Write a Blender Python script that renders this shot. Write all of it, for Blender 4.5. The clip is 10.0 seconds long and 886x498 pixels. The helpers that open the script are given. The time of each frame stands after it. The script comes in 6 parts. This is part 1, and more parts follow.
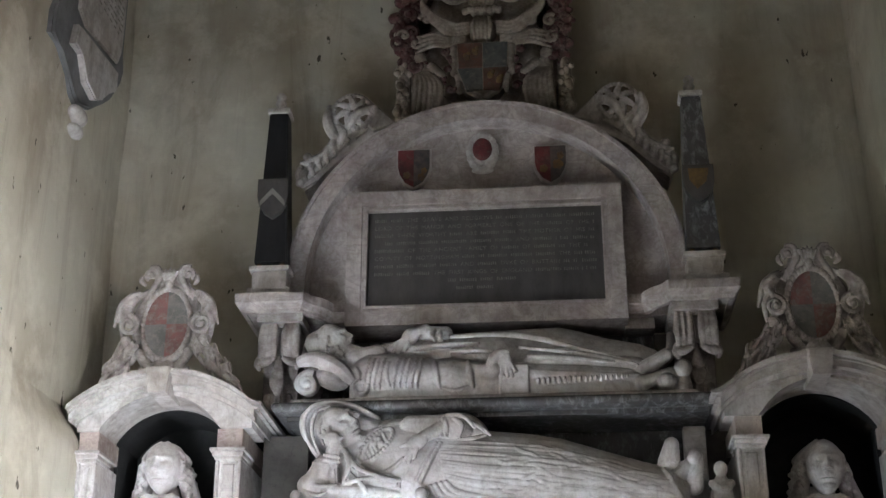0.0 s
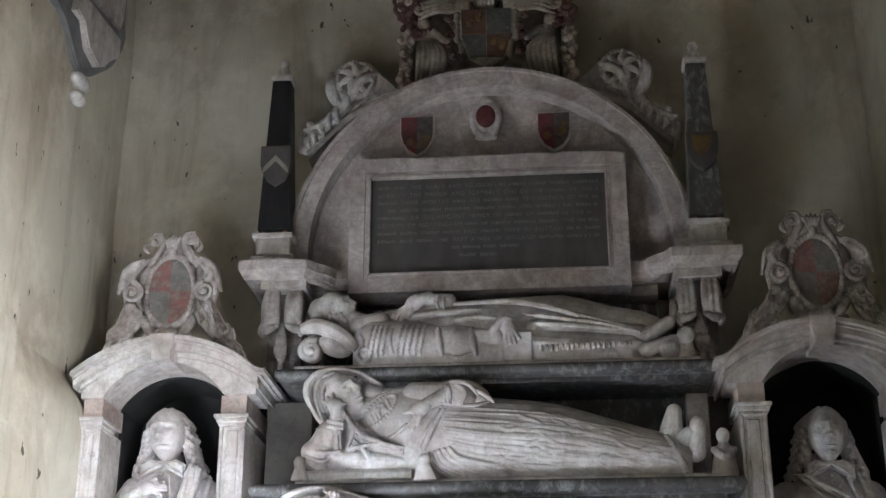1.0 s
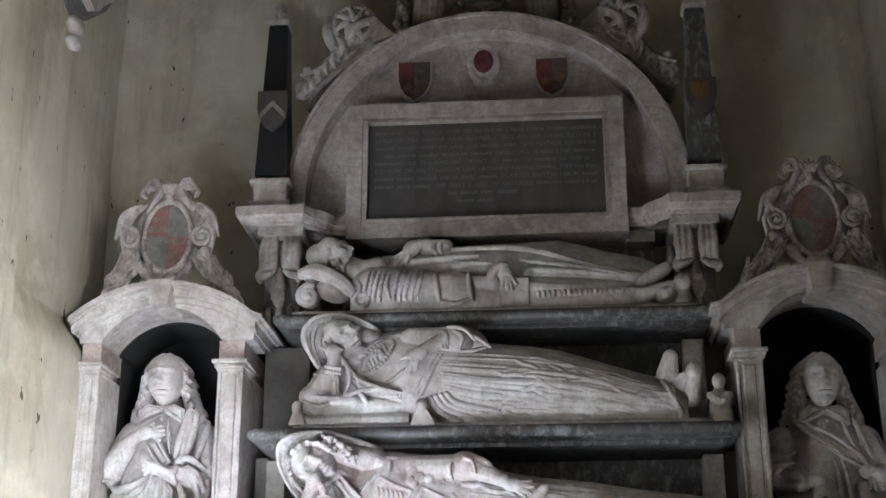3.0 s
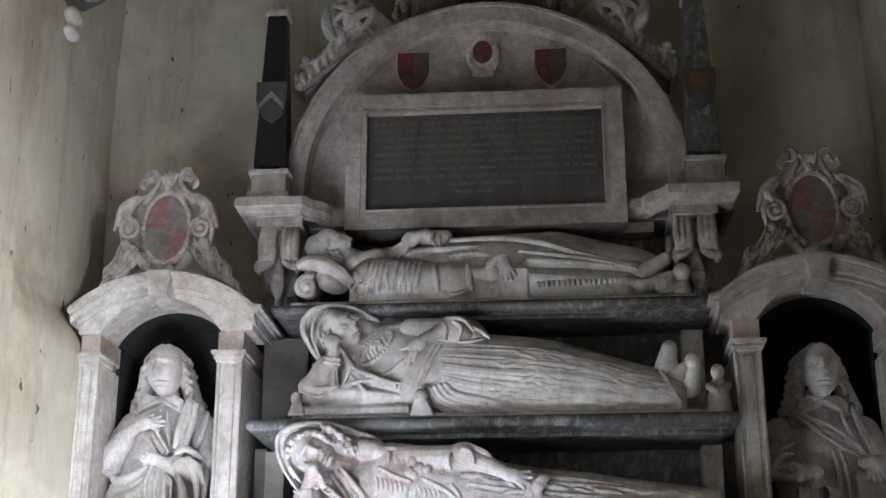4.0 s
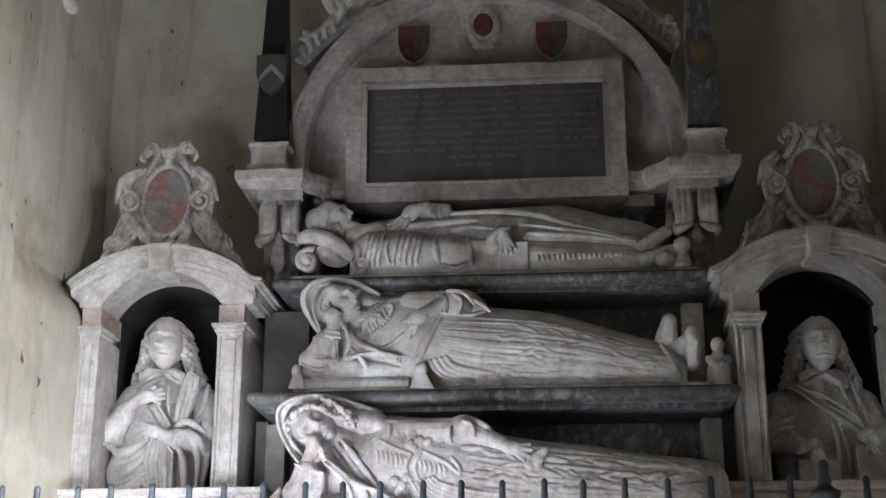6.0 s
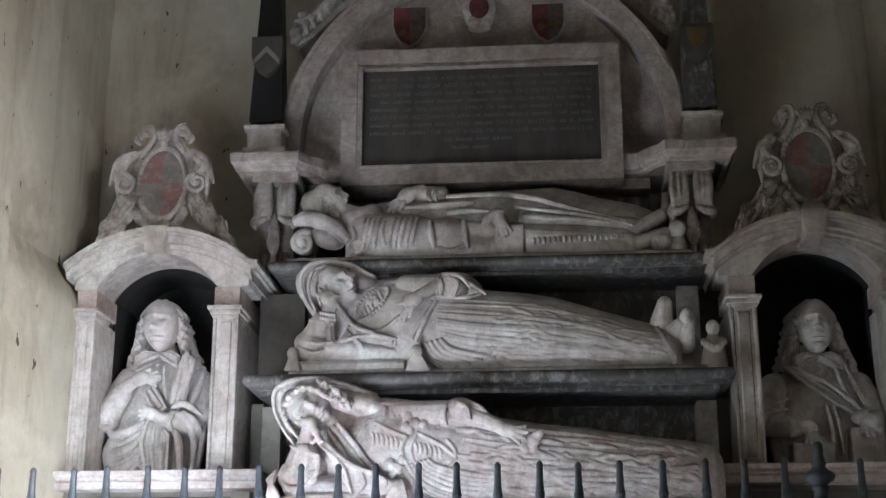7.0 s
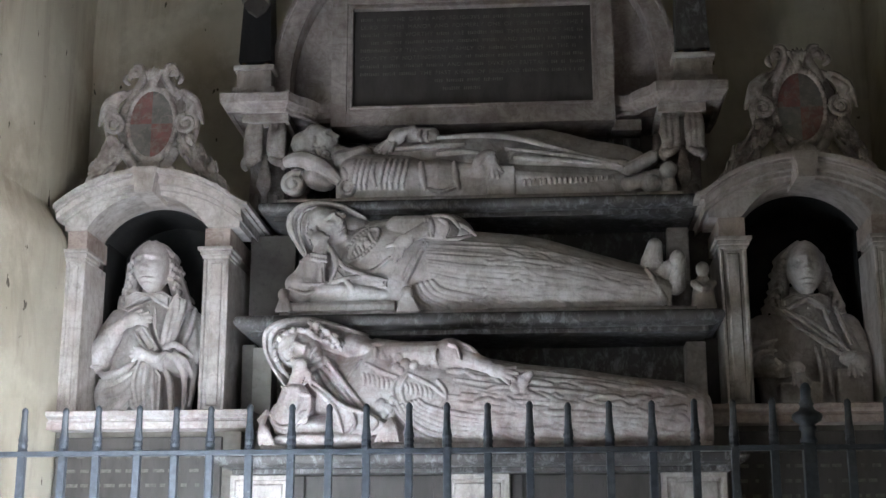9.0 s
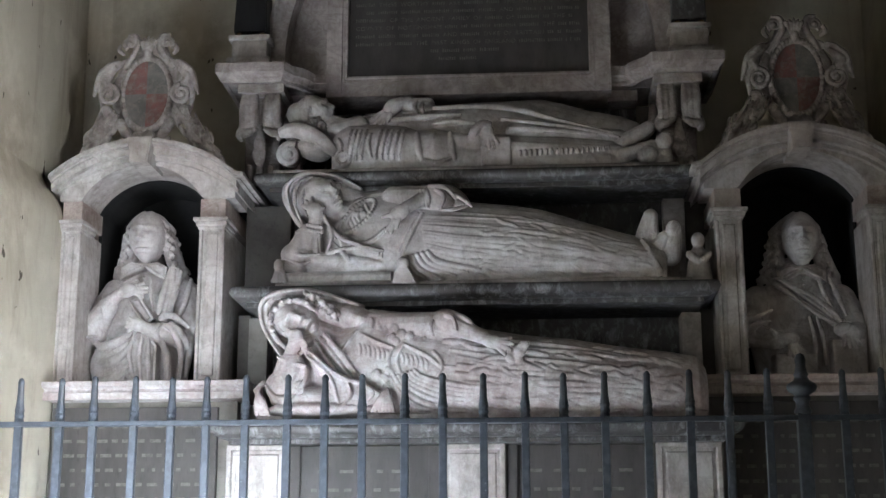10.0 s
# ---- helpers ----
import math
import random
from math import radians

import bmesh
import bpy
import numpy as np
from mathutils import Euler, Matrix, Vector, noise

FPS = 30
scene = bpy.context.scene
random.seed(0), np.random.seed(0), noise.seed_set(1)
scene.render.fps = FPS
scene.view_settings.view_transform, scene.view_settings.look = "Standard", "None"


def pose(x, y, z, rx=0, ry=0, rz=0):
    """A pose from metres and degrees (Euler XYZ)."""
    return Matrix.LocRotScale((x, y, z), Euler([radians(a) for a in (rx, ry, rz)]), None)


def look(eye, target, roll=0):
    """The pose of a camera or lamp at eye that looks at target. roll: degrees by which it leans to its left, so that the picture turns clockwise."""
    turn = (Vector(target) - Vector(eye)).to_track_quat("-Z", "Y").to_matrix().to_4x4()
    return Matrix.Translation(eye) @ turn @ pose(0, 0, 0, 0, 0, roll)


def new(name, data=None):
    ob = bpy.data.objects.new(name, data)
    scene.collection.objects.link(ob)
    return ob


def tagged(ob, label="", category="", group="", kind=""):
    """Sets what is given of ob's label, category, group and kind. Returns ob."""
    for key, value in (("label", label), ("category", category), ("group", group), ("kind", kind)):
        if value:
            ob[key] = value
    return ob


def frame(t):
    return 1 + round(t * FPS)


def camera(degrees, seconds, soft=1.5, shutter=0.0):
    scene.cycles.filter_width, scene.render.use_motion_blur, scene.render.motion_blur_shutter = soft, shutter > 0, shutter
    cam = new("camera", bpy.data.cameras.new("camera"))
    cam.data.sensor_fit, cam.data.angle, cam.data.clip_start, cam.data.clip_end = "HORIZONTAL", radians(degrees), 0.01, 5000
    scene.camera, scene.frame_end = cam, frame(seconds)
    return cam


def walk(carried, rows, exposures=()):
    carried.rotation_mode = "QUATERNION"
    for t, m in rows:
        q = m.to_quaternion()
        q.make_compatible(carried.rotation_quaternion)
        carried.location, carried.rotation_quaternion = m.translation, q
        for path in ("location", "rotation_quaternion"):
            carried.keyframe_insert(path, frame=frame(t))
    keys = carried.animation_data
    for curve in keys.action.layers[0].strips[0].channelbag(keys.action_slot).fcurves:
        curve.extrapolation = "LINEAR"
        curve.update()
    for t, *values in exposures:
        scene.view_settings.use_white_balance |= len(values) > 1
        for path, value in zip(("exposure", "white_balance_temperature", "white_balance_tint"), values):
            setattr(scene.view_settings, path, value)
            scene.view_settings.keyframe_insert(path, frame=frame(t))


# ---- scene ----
cam = camera(36.2, 10.0)
EYE = 1.35
# seconds, yaw, pitch, lean of a camera that turns where it stands
TURNS = [
    (0, 4.879, 22.778, 0.111),
    (0.5, 4.954, 22.225, 0.075),
    (1, 4.999, 21.393, 0.043),
    (1.5, 5.000, 20.437, 0.012),
    (2, 4.962, 19.821, 0.027),
    (2.5, 4.911, 19.392, 0.014),
    (4, 4.839, 18.716, 0.053),
    (4.5, 4.860, 18.487, 0.014),
    (5, 4.880, 18.226, 0.021),
    (5.5, 4.891, 17.917, 0.005),
    (7, 4.655, 16.854, 0.020),
    (7.5, 4.548, 16.407, 0.004),
    (8, 4.429, 15.790, 0.022),
    (8.5, 4.322, 15.096, 0.058),
    (9, 4.254, 14.379, 0.059),
    (9.5, 4.172, 13.760, 0.061),
    (10, 4.073, 13.145, 0.074),
]
walk(cam, [(t, pose(0, 0, EYE, 90 + pitch, lean, yaw)) for t, yaw, pitch, lean in TURNS],
     exposures=[(0.0, 0.0), (2.5, -0.15), (4.5, -0.27), (5.5, -0.33), (7.5, -0.5), (10.0, -0.66)])

# ---- light ----
world = bpy.data.worlds.new("sky")
scene.world = world
world.use_nodes = True
sky = world.node_tree.nodes.new("ShaderNodeTexSky")
sky.sky_type, sky.sun_disc = "NISHITA", False
sky.sun_elevation, sky.sun_rotation = radians(35), radians(200)
world.node_tree.links.new(sky.outputs[0], world.node_tree.nodes["Background"].inputs[0])
world.node_tree.nodes["Background"].inputs[1].default_value = 0.1


def added_lamp(name, where, target, width, height, watts, colour):
    lamp = bpy.data.lights.new(name, "AREA")
    lamp.shape, lamp.size, lamp.size_y, lamp.energy, lamp.color = "RECTANGLE", width, height, watts, colour
    ob = new(name, lamp)
    ob.matrix_world = look(where, target)
    return ob


# added lamps, sources unseen: three behind made-up openings, the far one a bare fill
added_lamp("added_left_lamp", (-1.85, 2.2, 1.6), (-1.85, 6.0, 1.75), 0.68, 1.1, 80, (0.80, 0.90, 1.0))
added_lamp("added_low_fill_lamp", (-1.13, 4.05, 0.78), (-1.30, 5.03, 0.86), 0.9, 0.95, 145, (0.82, 0.91, 1.0))
added_lamp("added_west_wall_lamp", (2.55, 0.3, 3.0), (-2.25, 5.5, 2.0), 0.8, 1.4, 4600, (1.0, 0.985, 0.95))
# unseen general fill, standing inside the closed south wall
added_lamp("added_far_fill_lamp", (0.6, -5.9, 3.2), (-0.4, 6.0, 2.6), 1.6, 2.6, 13, (1.0, 0.96, 0.93))


# ---- materials ----
def material(name):
    m = bpy.data.materials.new(name)
    m.use_nodes = True
    return m, m.node_tree.nodes, m.node_tree.links, m.node_tree.nodes["Principled BSDF"]


def ramp(nodes, links, source, stops):
    r = nodes.new("ShaderNodeValToRGB")
    while len(r.color_ramp.elements) < len(stops):
        r.color_ramp.elements.new(0.5)
    for e, (at, col) in zip(r.color_ramp.elements, stops):
        e.position, e.color = at, (*col, 1)
    links.new(source, r.inputs[0])
    return r.outputs[0]


def noise_node(nodes, links, scale, detail=4, rough=0.55, stretch=(1, 1, 1), distort=0.0):
    c = nodes.new("ShaderNodeTexCoord")
    g = nodes.new("ShaderNodeNewGeometry")
    mp = nodes.new("ShaderNodeMapping")
    mp.inputs["Scale"].default_value = stretch
    links.new(g.outputs["Position"], mp.inputs[0])
    n = nodes.new("ShaderNodeTexNoise")
    n.inputs["Scale"].default_value, n.inputs["Detail"].default_value = scale, detail
    n.inputs["Roughness"].default_value, n.inputs["Distortion"].default_value = rough, distort
    links.new(mp.outputs[0], n.inputs["Vector"])
    nodes.remove(c)
    return n.outputs[0]


def mix(nodes, links, a, b, fac, mode="MIX"):
    n = nodes.new("ShaderNodeMix")
    n.data_type, n.blend_type = "RGBA", mode
    for sock, v in ((n.inputs[0], fac), (n.inputs[6], a), (n.inputs[7], b)):
        if isinstance(v, (int, float)):
            sock.default_value = v
        elif isinstance(v, tuple):
            sock.default_value = (*v, 1)
        else:
            links.new(v, sock)
    return n.outputs[2]


def bump(nodes, links, bsdf, heights, strength=0.3, distance=0.004):
    last = None
    for h, s in heights:
        b = nodes.new("ShaderNodeBump")
        b.inputs["Strength"].default_value, b.inputs["Distance"].default_value = s * strength, distance
        links.new(h, b.inputs["Height"])
        if last:
            links.new(last, b.inputs["Normal"])
        last = b.outputs[0]
    links.new(last, bsdf.inputs["Normal"])


def marble(name, base, stain, vein, vein_amount=0.5, rough=0.45, scale=1.0, dirt=0.35):
    """Old veined stone: cloudy colour, thin veins, brown dirt in patches and dust in the hollows' grain."""
    m, nodes, links, bsdf = material(name)
    cloud = noise_node(nodes, links, 3.2 * scale, 6, 0.62, distort=0.6)
    col = ramp(nodes, links, cloud, [(0.36, stain), (0.56, base), (0.8, tuple(min(1, c * 1.12) for c in base))])
    v = noise_node(nodes, links, 4.5 * scale, 8, 0.6, (1, 1, 1.7), 1.6)
    line = ramp(nodes, links, v, [(0.44, (0, 0, 0)), (0.495, (1, 1, 1)), (0.51, (0.7, 0.7, 0.7)), (0.58, (0, 0, 0))])
    fac = nodes.new("ShaderNodeMath")
    fac.operation = "MULTIPLY"
    fac.inputs[1].default_value = vein_amount
    links.new(line, fac.inputs[0])
    col = mix(nodes, links, col, vein, fac.outputs[0])
    d = noise_node(nodes, links, 11, 7, 0.7, (1, 1, 0.45))
    fine = noise_node(nodes, links, 30, 6, 0.72, (1, 1, 0.7), 0.8)
    col = mix(nodes, links, col, tuple(c * 0.62 for c in stain), ramp(nodes, links, fine, [(0.5, (0, 0, 0)), (0.66, (0.5, 0.5, 0.5))]))
    dm = ramp(nodes, links, d, [(0.44, (0, 0, 0)), (0.7, (dirt, dirt, dirt))])
    col = mix(nodes, links, col, (0.13, 0.10, 0.075), dm)
    links.new(col, bsdf.inputs["Base Color"])
    rr = ramp(nodes, links, d, [(0.3, (rough, rough, rough)), (0.7, (min(1, rough + 0.3),) * 3)])
    links.new(rr, bsdf.inputs["Roughness"])
    bump(nodes, links, bsdf, [(noise_node(nodes, links, 60, 5, 0.6), 0.35), (noise_node(nodes, links, 22, 6, 0.65), 0.8)], 0.5, 0.006)
    return m


def plain(name, base, second, scale=12, rough=0.6, metal=0.0, stretch=(1, 1, 1), strength=0.3):
    m, nodes, links, bsdf = material(name)
    a = noise_node(nodes, links, scale, 6, 0.62, stretch)
    col = ramp(nodes, links, a, [(0.35, second), (0.62, base)])
    fine = noise_node(nodes, links, scale * 9, 3, 0.6, stretch)
    col = mix(nodes, links, col, tuple(c * 0.6 for c in second), ramp(nodes, links, fine, [(0.56, (0, 0, 0)), (0.75, (0.5, 0.5, 0.5))]))
    links.new(col, bsdf.inputs["Base Color"])
    bsdf.inputs["Roughness"].default_value, bsdf.inputs["Metallic"].default_value = rough, metal
    bump(nodes, links, bsdf, [(fine, 0.5), (a, 0.6)], strength, 0.003)
    return m


def plaster_material():
    """Old limewash over plaster: cloudy, streaked downwards, with brown damp patches and small dark knocks."""
    m, nodes, links, bsdf = material("limewash_plaster")
    big = noise_node(nodes, links, 0.9, 5, 0.6, (1, 1, 0.8))
    mid = noise_node(nodes, links, 3.0, 8, 0.68)
    col = ramp(nodes, links, big, [(0.35, (0.39, 0.34, 0.27)), (0.52, (0.54, 0.51, 0.432)), (0.7, (0.48, 0.455, 0.395))])
    streak = noise_node(nodes, links, 6, 7, 0.7, (1, 1, 0.11), 0.7)
    col = mix(nodes, links, col, (0.28, 0.225, 0.18), ramp(nodes, links, streak, [(0.5, (0, 0, 0)), (0.72, (0.55, 0.55, 0.55))]))
    col = mix(nodes, links, col, (0.66, 0.625, 0.54), ramp(nodes, links, mid, [(0.5, (0, 0, 0)), (0.68, (0.7, 0.7, 0.7))]))
    grime = noise_node(nodes, links, 1.6, 7, 0.7, (1, 1, 0.7), 0.8)
    col = mix(nodes, links, col, (0.24, 0.19, 0.14), ramp(nodes, links, grime, [(0.55, (0, 0, 0)), (0.75, (0.6, 0.6, 0.6))]))
    spots = noise_node(nodes, links, 19, 3, 0.55, (1, 1, 0.55))
    col = mix(nodes, links, col, (0.05, 0.04, 0.03), ramp(nodes, links, spots, [(0.71, (0, 0, 0)), (0.73, (0.9, 0.9, 0.9))]))
    links.new(col, bsdf.inputs["Base Color"])
    bsdf.inputs["Roughness"].default_value = 0.92
    bump(nodes, links, bsdf, [(noise_node(nodes, links, 2.2, 4, 0.5), 1.0), (mid, 0.7), (noise_node(nodes, links, 45, 5, 0.6), 0.12)], 0.5, 0.02)
    return m


def black_marble_material():
    m, nodes, links, bsdf = material("black_marble")
    a = noise_node(nodes, links, 4, 6, 0.6)
    col = ramp(nodes, links, a, [(0.35, (0.058, 0.055, 0.057)), (0.7, (0.11, 0.105, 0.108))])
    sc = noise_node(nodes, links, 24, 8, 0.75, (1, 1, 0.5), 0.5)
    patch = noise_node(nodes, links, 2.3, 3, 0.5)
    f = nodes.new("ShaderNodeMath")
    f.operation = "MULTIPLY"
    links.new(ramp(nodes, links, sc, [(0.49, (0, 0, 0)), (0.68, (0.85, 0.85, 0.85))]), f.inputs[0])
    links.new(ramp(nodes, links, patch, [(0.36, (0.4, 0.4, 0.4)), (0.55, (1.0, 1.0, 1.0))]), f.inputs[1])
    col = mix(nodes, links, col, (0.40, 0.41, 0.44), f.outputs[0])
    links.new(col, bsdf.inputs["Base Color"])
    bsdf.inputs["Roughness"].default_value = 0.5
    bump(nodes, links, bsdf, [(sc, 0.4), (a, 0.3)], 0.25, 0.003)
    return m


def worn_paint(name, paint, dark, bare, amount=0.5):
    """Old paint rubbed down to the stone in patches."""
    m, nodes, links, bsdf = material(name)
    a = noise_node(nodes, links, 14, 6, 0.65)
    col = ramp(nodes, links, a, [(0.38, dark), (0.62, paint)])
    b = noise_node(nodes, links, 32, 6, 0.7, distort=0.6)
    col = mix(nodes, links, col, bare, ramp(nodes, links, b, [(0.62 - 0.24 * amount, (0, 0, 0)), (0.78 - 0.2 * amount, (0.85, 0.85, 0.85))]))
    links.new(col, bsdf.inputs["Base Color"])
    bsdf.inputs["Roughness"].default_value = 0.7
    bump(nodes, links, bsdf, [(a, 0.6), (b, 0.8)], 0.6, 0.005)
    return m


def iron_material():
    m, nodes, links, bsdf = material("painted_iron")
    a = noise_node(nodes, links, 30, 5, 0.6)
    col = ramp(nodes, links, a, [(0.4, (0.042, 0.052, 0.07)), (0.65, (0.07, 0.087, 0.115))])
    w = noise_node(nodes, links, 70, 4, 0.6)
    col = mix(nodes, links, col, (0.22, 0.24, 0.27), ramp(nodes, links, w, [(0.66, (0, 0, 0)), (0.74, (0.7, 0.7, 0.7))]))
    links.new(col, bsdf.inputs["Base Color"])
    bsdf.inputs["Roughness"].default_value = 0.38
    bump(nodes, links, bsdf, [(a, 0.5), (w, 0.4)], 0.3, 0.002)
    return m


PLASTER = plaster_material()
MARBLE = marble("white_marble", (0.62, 0.595, 0.595), (0.49, 0.44, 0.425), (0.34, 0.29, 0.28), 0.35, 0.5, 1.0, 0.55)
STATUE = marble("alabaster", (0.66, 0.64, 0.65), (0.50, 0.455, 0.455), (0.38, 0.31, 0.31), 0.3, 0.55, 1.2, 0.42)
STAINED = marble("stained_alabaster", (0.66, 0.64, 0.655), (0.49, 0.40, 0.405), (0.36, 0.26, 0.26), 0.42, 0.55, 1.6, 0.5)
PINK = marble("pink_marble", (0.52, 0.44, 0.42), (0.36, 0.27, 0.26), (0.62, 0.55, 0.5), 0.5, 0.4, 2.2)
GREY = plain("grey_stone", (0.30, 0.285, 0.265), (0.19, 0.175, 0.16), 6, 0.7)
BLACK = black_marble_material()
SLATE = plain("dark_slate", (0.092, 0.085, 0.084), (0.058, 0.053, 0.053), 9, 0.5, 0, (1, 1, 0.3), 0.15)
DARKSTONE = plain("plain_black_marble", (0.028, 0.028, 0.031), (0.016, 0.016, 0.018), 8, 0.4, 0, (1, 1, 0.3), 0.2)
NEARBLACK = plain("near_black_stone", (0.018, 0.018, 0.019), (0.009, 0.009, 0.010), 14, 0.85)
IRON = iron_material()
RED = worn_paint("worn_red_paint", (0.16, 0.03, 0.036), (0.075, 0.024, 0.026), (0.15, 0.09, 0.08), 0.45)
DARKPAINT = plain("worn_dark_paint", (0.05, 0.048, 0.05), (0.12, 0.10, 0.09), 28, 0.6)
GREEN = worn_paint("faded_grey_green_paint", (0.10, 0.105, 0.098), (0.06, 0.062, 0.06), (0.17, 0.155, 0.135), 0.4)
FADED = worn_paint("faded_red_paint", (0.25, 0.11, 0.105), (0.17, 0.10, 0.095), (0.24, 0.215, 0.20), 0.6)
ASH = worn_paint("faded_ash_paint", (0.19, 0.185, 0.18), (0.13, 0.128, 0.125), (0.27, 0.24, 0.225), 0.5)
GRIMY = marble("grimy_carved_stone", (0.42, 0.365, 0.32), (0.26, 0.21, 0.175), (0.16, 0.11, 0.09), 0.4, 0.7, 2.5, 0.75)
SLATESTONE = plain("blue_grey_stone", (0.20, 0.205, 0.22), (0.13, 0.13, 0.14), 7, 0.6)
# shade of the tomb's recesses put into the colour, a darker GREY
RECESS_SHADE = plain("recess_shaded_stone", (0.15, 0.135, 0.125), (0.09, 0.08, 0.075), 6, 0.75)
ARCH = marble("pinkish_veined_marble", (0.53, 0.485, 0.48), (0.38, 0.325, 0.32), (0.27, 0.21, 0.21), 0.45, 0.5, 1.4, 0.5)
CARVED = marble("darker_carved_marble", (0.50, 0.465, 0.46), (0.33, 0.285, 0.28), (0.24, 0.19, 0.185), 0.4, 0.6, 2.2, 0.6)
DULLRED = worn_paint("dusty_red_paint", (0.10, 0.032, 0.036), (0.06, 0.028, 0.028), (0.19, 0.15, 0.13), 0.6)
DULL = marble("dusty_carved_stone", (0.32, 0.28, 0.245), (0.20, 0.165, 0.14), (0.12, 0.085, 0.07), 0.4, 0.75, 2.5, 0.7)
FADEDRED = worn_paint("dulled_red_paint", (0.13, 0.05, 0.035), (0.08, 0.045, 0.035), (0.11, 0.085, 0.065), 0.6)
GOLD = worn_paint("worn_gilding", (0.20, 0.12, 0.045), (0.10, 0.065, 0.035), (0.10, 0.07, 0.06), 0.6)
LETTER = plain("faded_letter_paint", (0.195, 0.185, 0.175), (0.11, 0.105, 0.10), 60, 0.8)
FLOOR = plain("stone_floor_slabs", (0.30, 0.28, 0.25), (0.2, 0.18, 0.16), 4, 0.8)
WOODDARK = plain("dark_ceiling_timber", (0.16, 0.11, 0.07), (0.08, 0.055, 0.035), 5, 0.7, 0, (1, 0.1, 1))


# ---- building helpers ----
def thing(name, at, label, category, group="", kind=""):
    return tagged(_place(new(name), at), label, category, group, kind)


def _place(ob, at):
    ob.location = at
    return ob


def root_of(ob):
    x = Vector((0, 0, 0))
    while ob:
        x += ob.location
        ob = ob.parent
    return x


def part(name, bm, mat, parent=None, label="", smooth=False):
    """One mesh object out of a bmesh in world metres, under a thing or a part."""
    bmesh.ops.recalc_face_normals(bm, faces=bm.faces)
    me = bpy.data.meshes.new(name)
    if parent:
        bmesh.ops.translate(bm, verts=bm.verts, vec=-root_of(parent))
    bm.to_mesh(me)
    bm.free()
    me.materials.append(mat)
    if smooth:
        me.shade_smooth()
    ob = new(name, me)
    if parent:
        ob.parent = parent
    return tagged(ob, label)


def solid(name, bm, mat, at, label, category, group="", kind="", smooth=False):
    """A top-level thing of one mesh, with its origin at its base."""
    bmesh.ops.translate(bm, verts=bm.verts, vec=-Vector(at))
    ob = part(name, bm, mat, None, "", smooth)
    ob.location = at
    return tagged(ob, label, category, group, kind)


def box(bm, x0, x1, y0, y1, z0, z1, bevel=0.0):
    vs = bmesh.ops.create_cube(bm, size=1)["verts"]
    for v in vs:
        v.co = Vector(((x0 + x1) / 2 + v.co.x * (x1 - x0), (y0 + y1) / 2 + v.co.y * (y1 - y0), (z0 + z1) / 2 + v.co.z * (z1 - z0)))
    if bevel:
        es = list({e for v in vs for e in v.link_edges})
        bmesh.ops.bevel(bm, geom=es, offset=bevel, segments=2, affect="EDGES", profile=0.6)
    return bm


def boxes(*dims, bevel=0.004):
    bm = bmesh.new()
    for d in dims:
        box(bm, *d, bevel=bevel)
    return bm


def prism(bm, outline, y0, y1, bevel=0.0):
    """A closed outline in x, z, pulled from y0 (front) to y1."""
    a = [bm.verts.new((x, y0, z)) for x, z in outline]
    b = [bm.verts.new((x, y1, z)) for x, z in outline]
    n = len(a)
    front = bm.faces.new(a)
    bm.faces.new(b[::-1])
    for i in range(n):
        bm.faces.new((a[i], b[i], b[(i + 1) % n], a[(i + 1) % n]))
    if bevel:
        bmesh.ops.bevel(bm, geom=list(front.edges), offset=bevel, segments=2, affect="EDGES")
    return bm


def lathe(bm, cx, cy, profile, steps=20):
    """Turned shape about an upright axis: rows of radius, z."""
    rings = []
    for r, z in profile:
        rings.append([bm.verts.new((cx + r * math.cos(a), cy + r * math.sin(a), z)) for a in [2 * math.pi * i / steps for i in range(steps)]])
    for p, q in zip(rings, rings[1:]):
        for i in range(steps):
            bm.faces.new((p[i], p[(i + 1) % steps], q[(i + 1) % steps], q[i]))
    bm.faces.new(rings[0][::-1])
    bm.faces.new(rings[-1])
    return bm


def sweep(bm, path, profile, closed_ends=True):
    """A moulding: profile rows (out, z) carried along a plan path of (x, y), mitred; out is to the path's right."""
    rows = []
    for i, (x, y) in enumerate(path):
        d0 = Vector((x - path[i - 1][0], y - path[i - 1][1])).normalized() if i else None
        d1 = Vector((path[i + 1][0] - x, path[i + 1][1] - y)).normalized() if i + 1 < len(path) else None
        d0, d1 = d0 or d1, d1 or d0
        n0, n1 = Vector((d0.y, -d0.x)), Vector((d1.y, -d1.x))
        n = (n0 + n1) / (1 + n0.dot(n1))
        rows.append([bm.verts.new((x + n.x * o, y + n.y * o, z)) for o, z in profile])
    k = len(profile)
    for p, q in zip(rows, rows[1:]):
        for i in range(k):
            bm.faces.new((p[i], p[(i + 1) % k], q[(i + 1) % k], q[i]))
    if closed_ends:
        bm.faces.new(rows[0])
        bm.faces.new(rows[-1][::-1])
    return bm


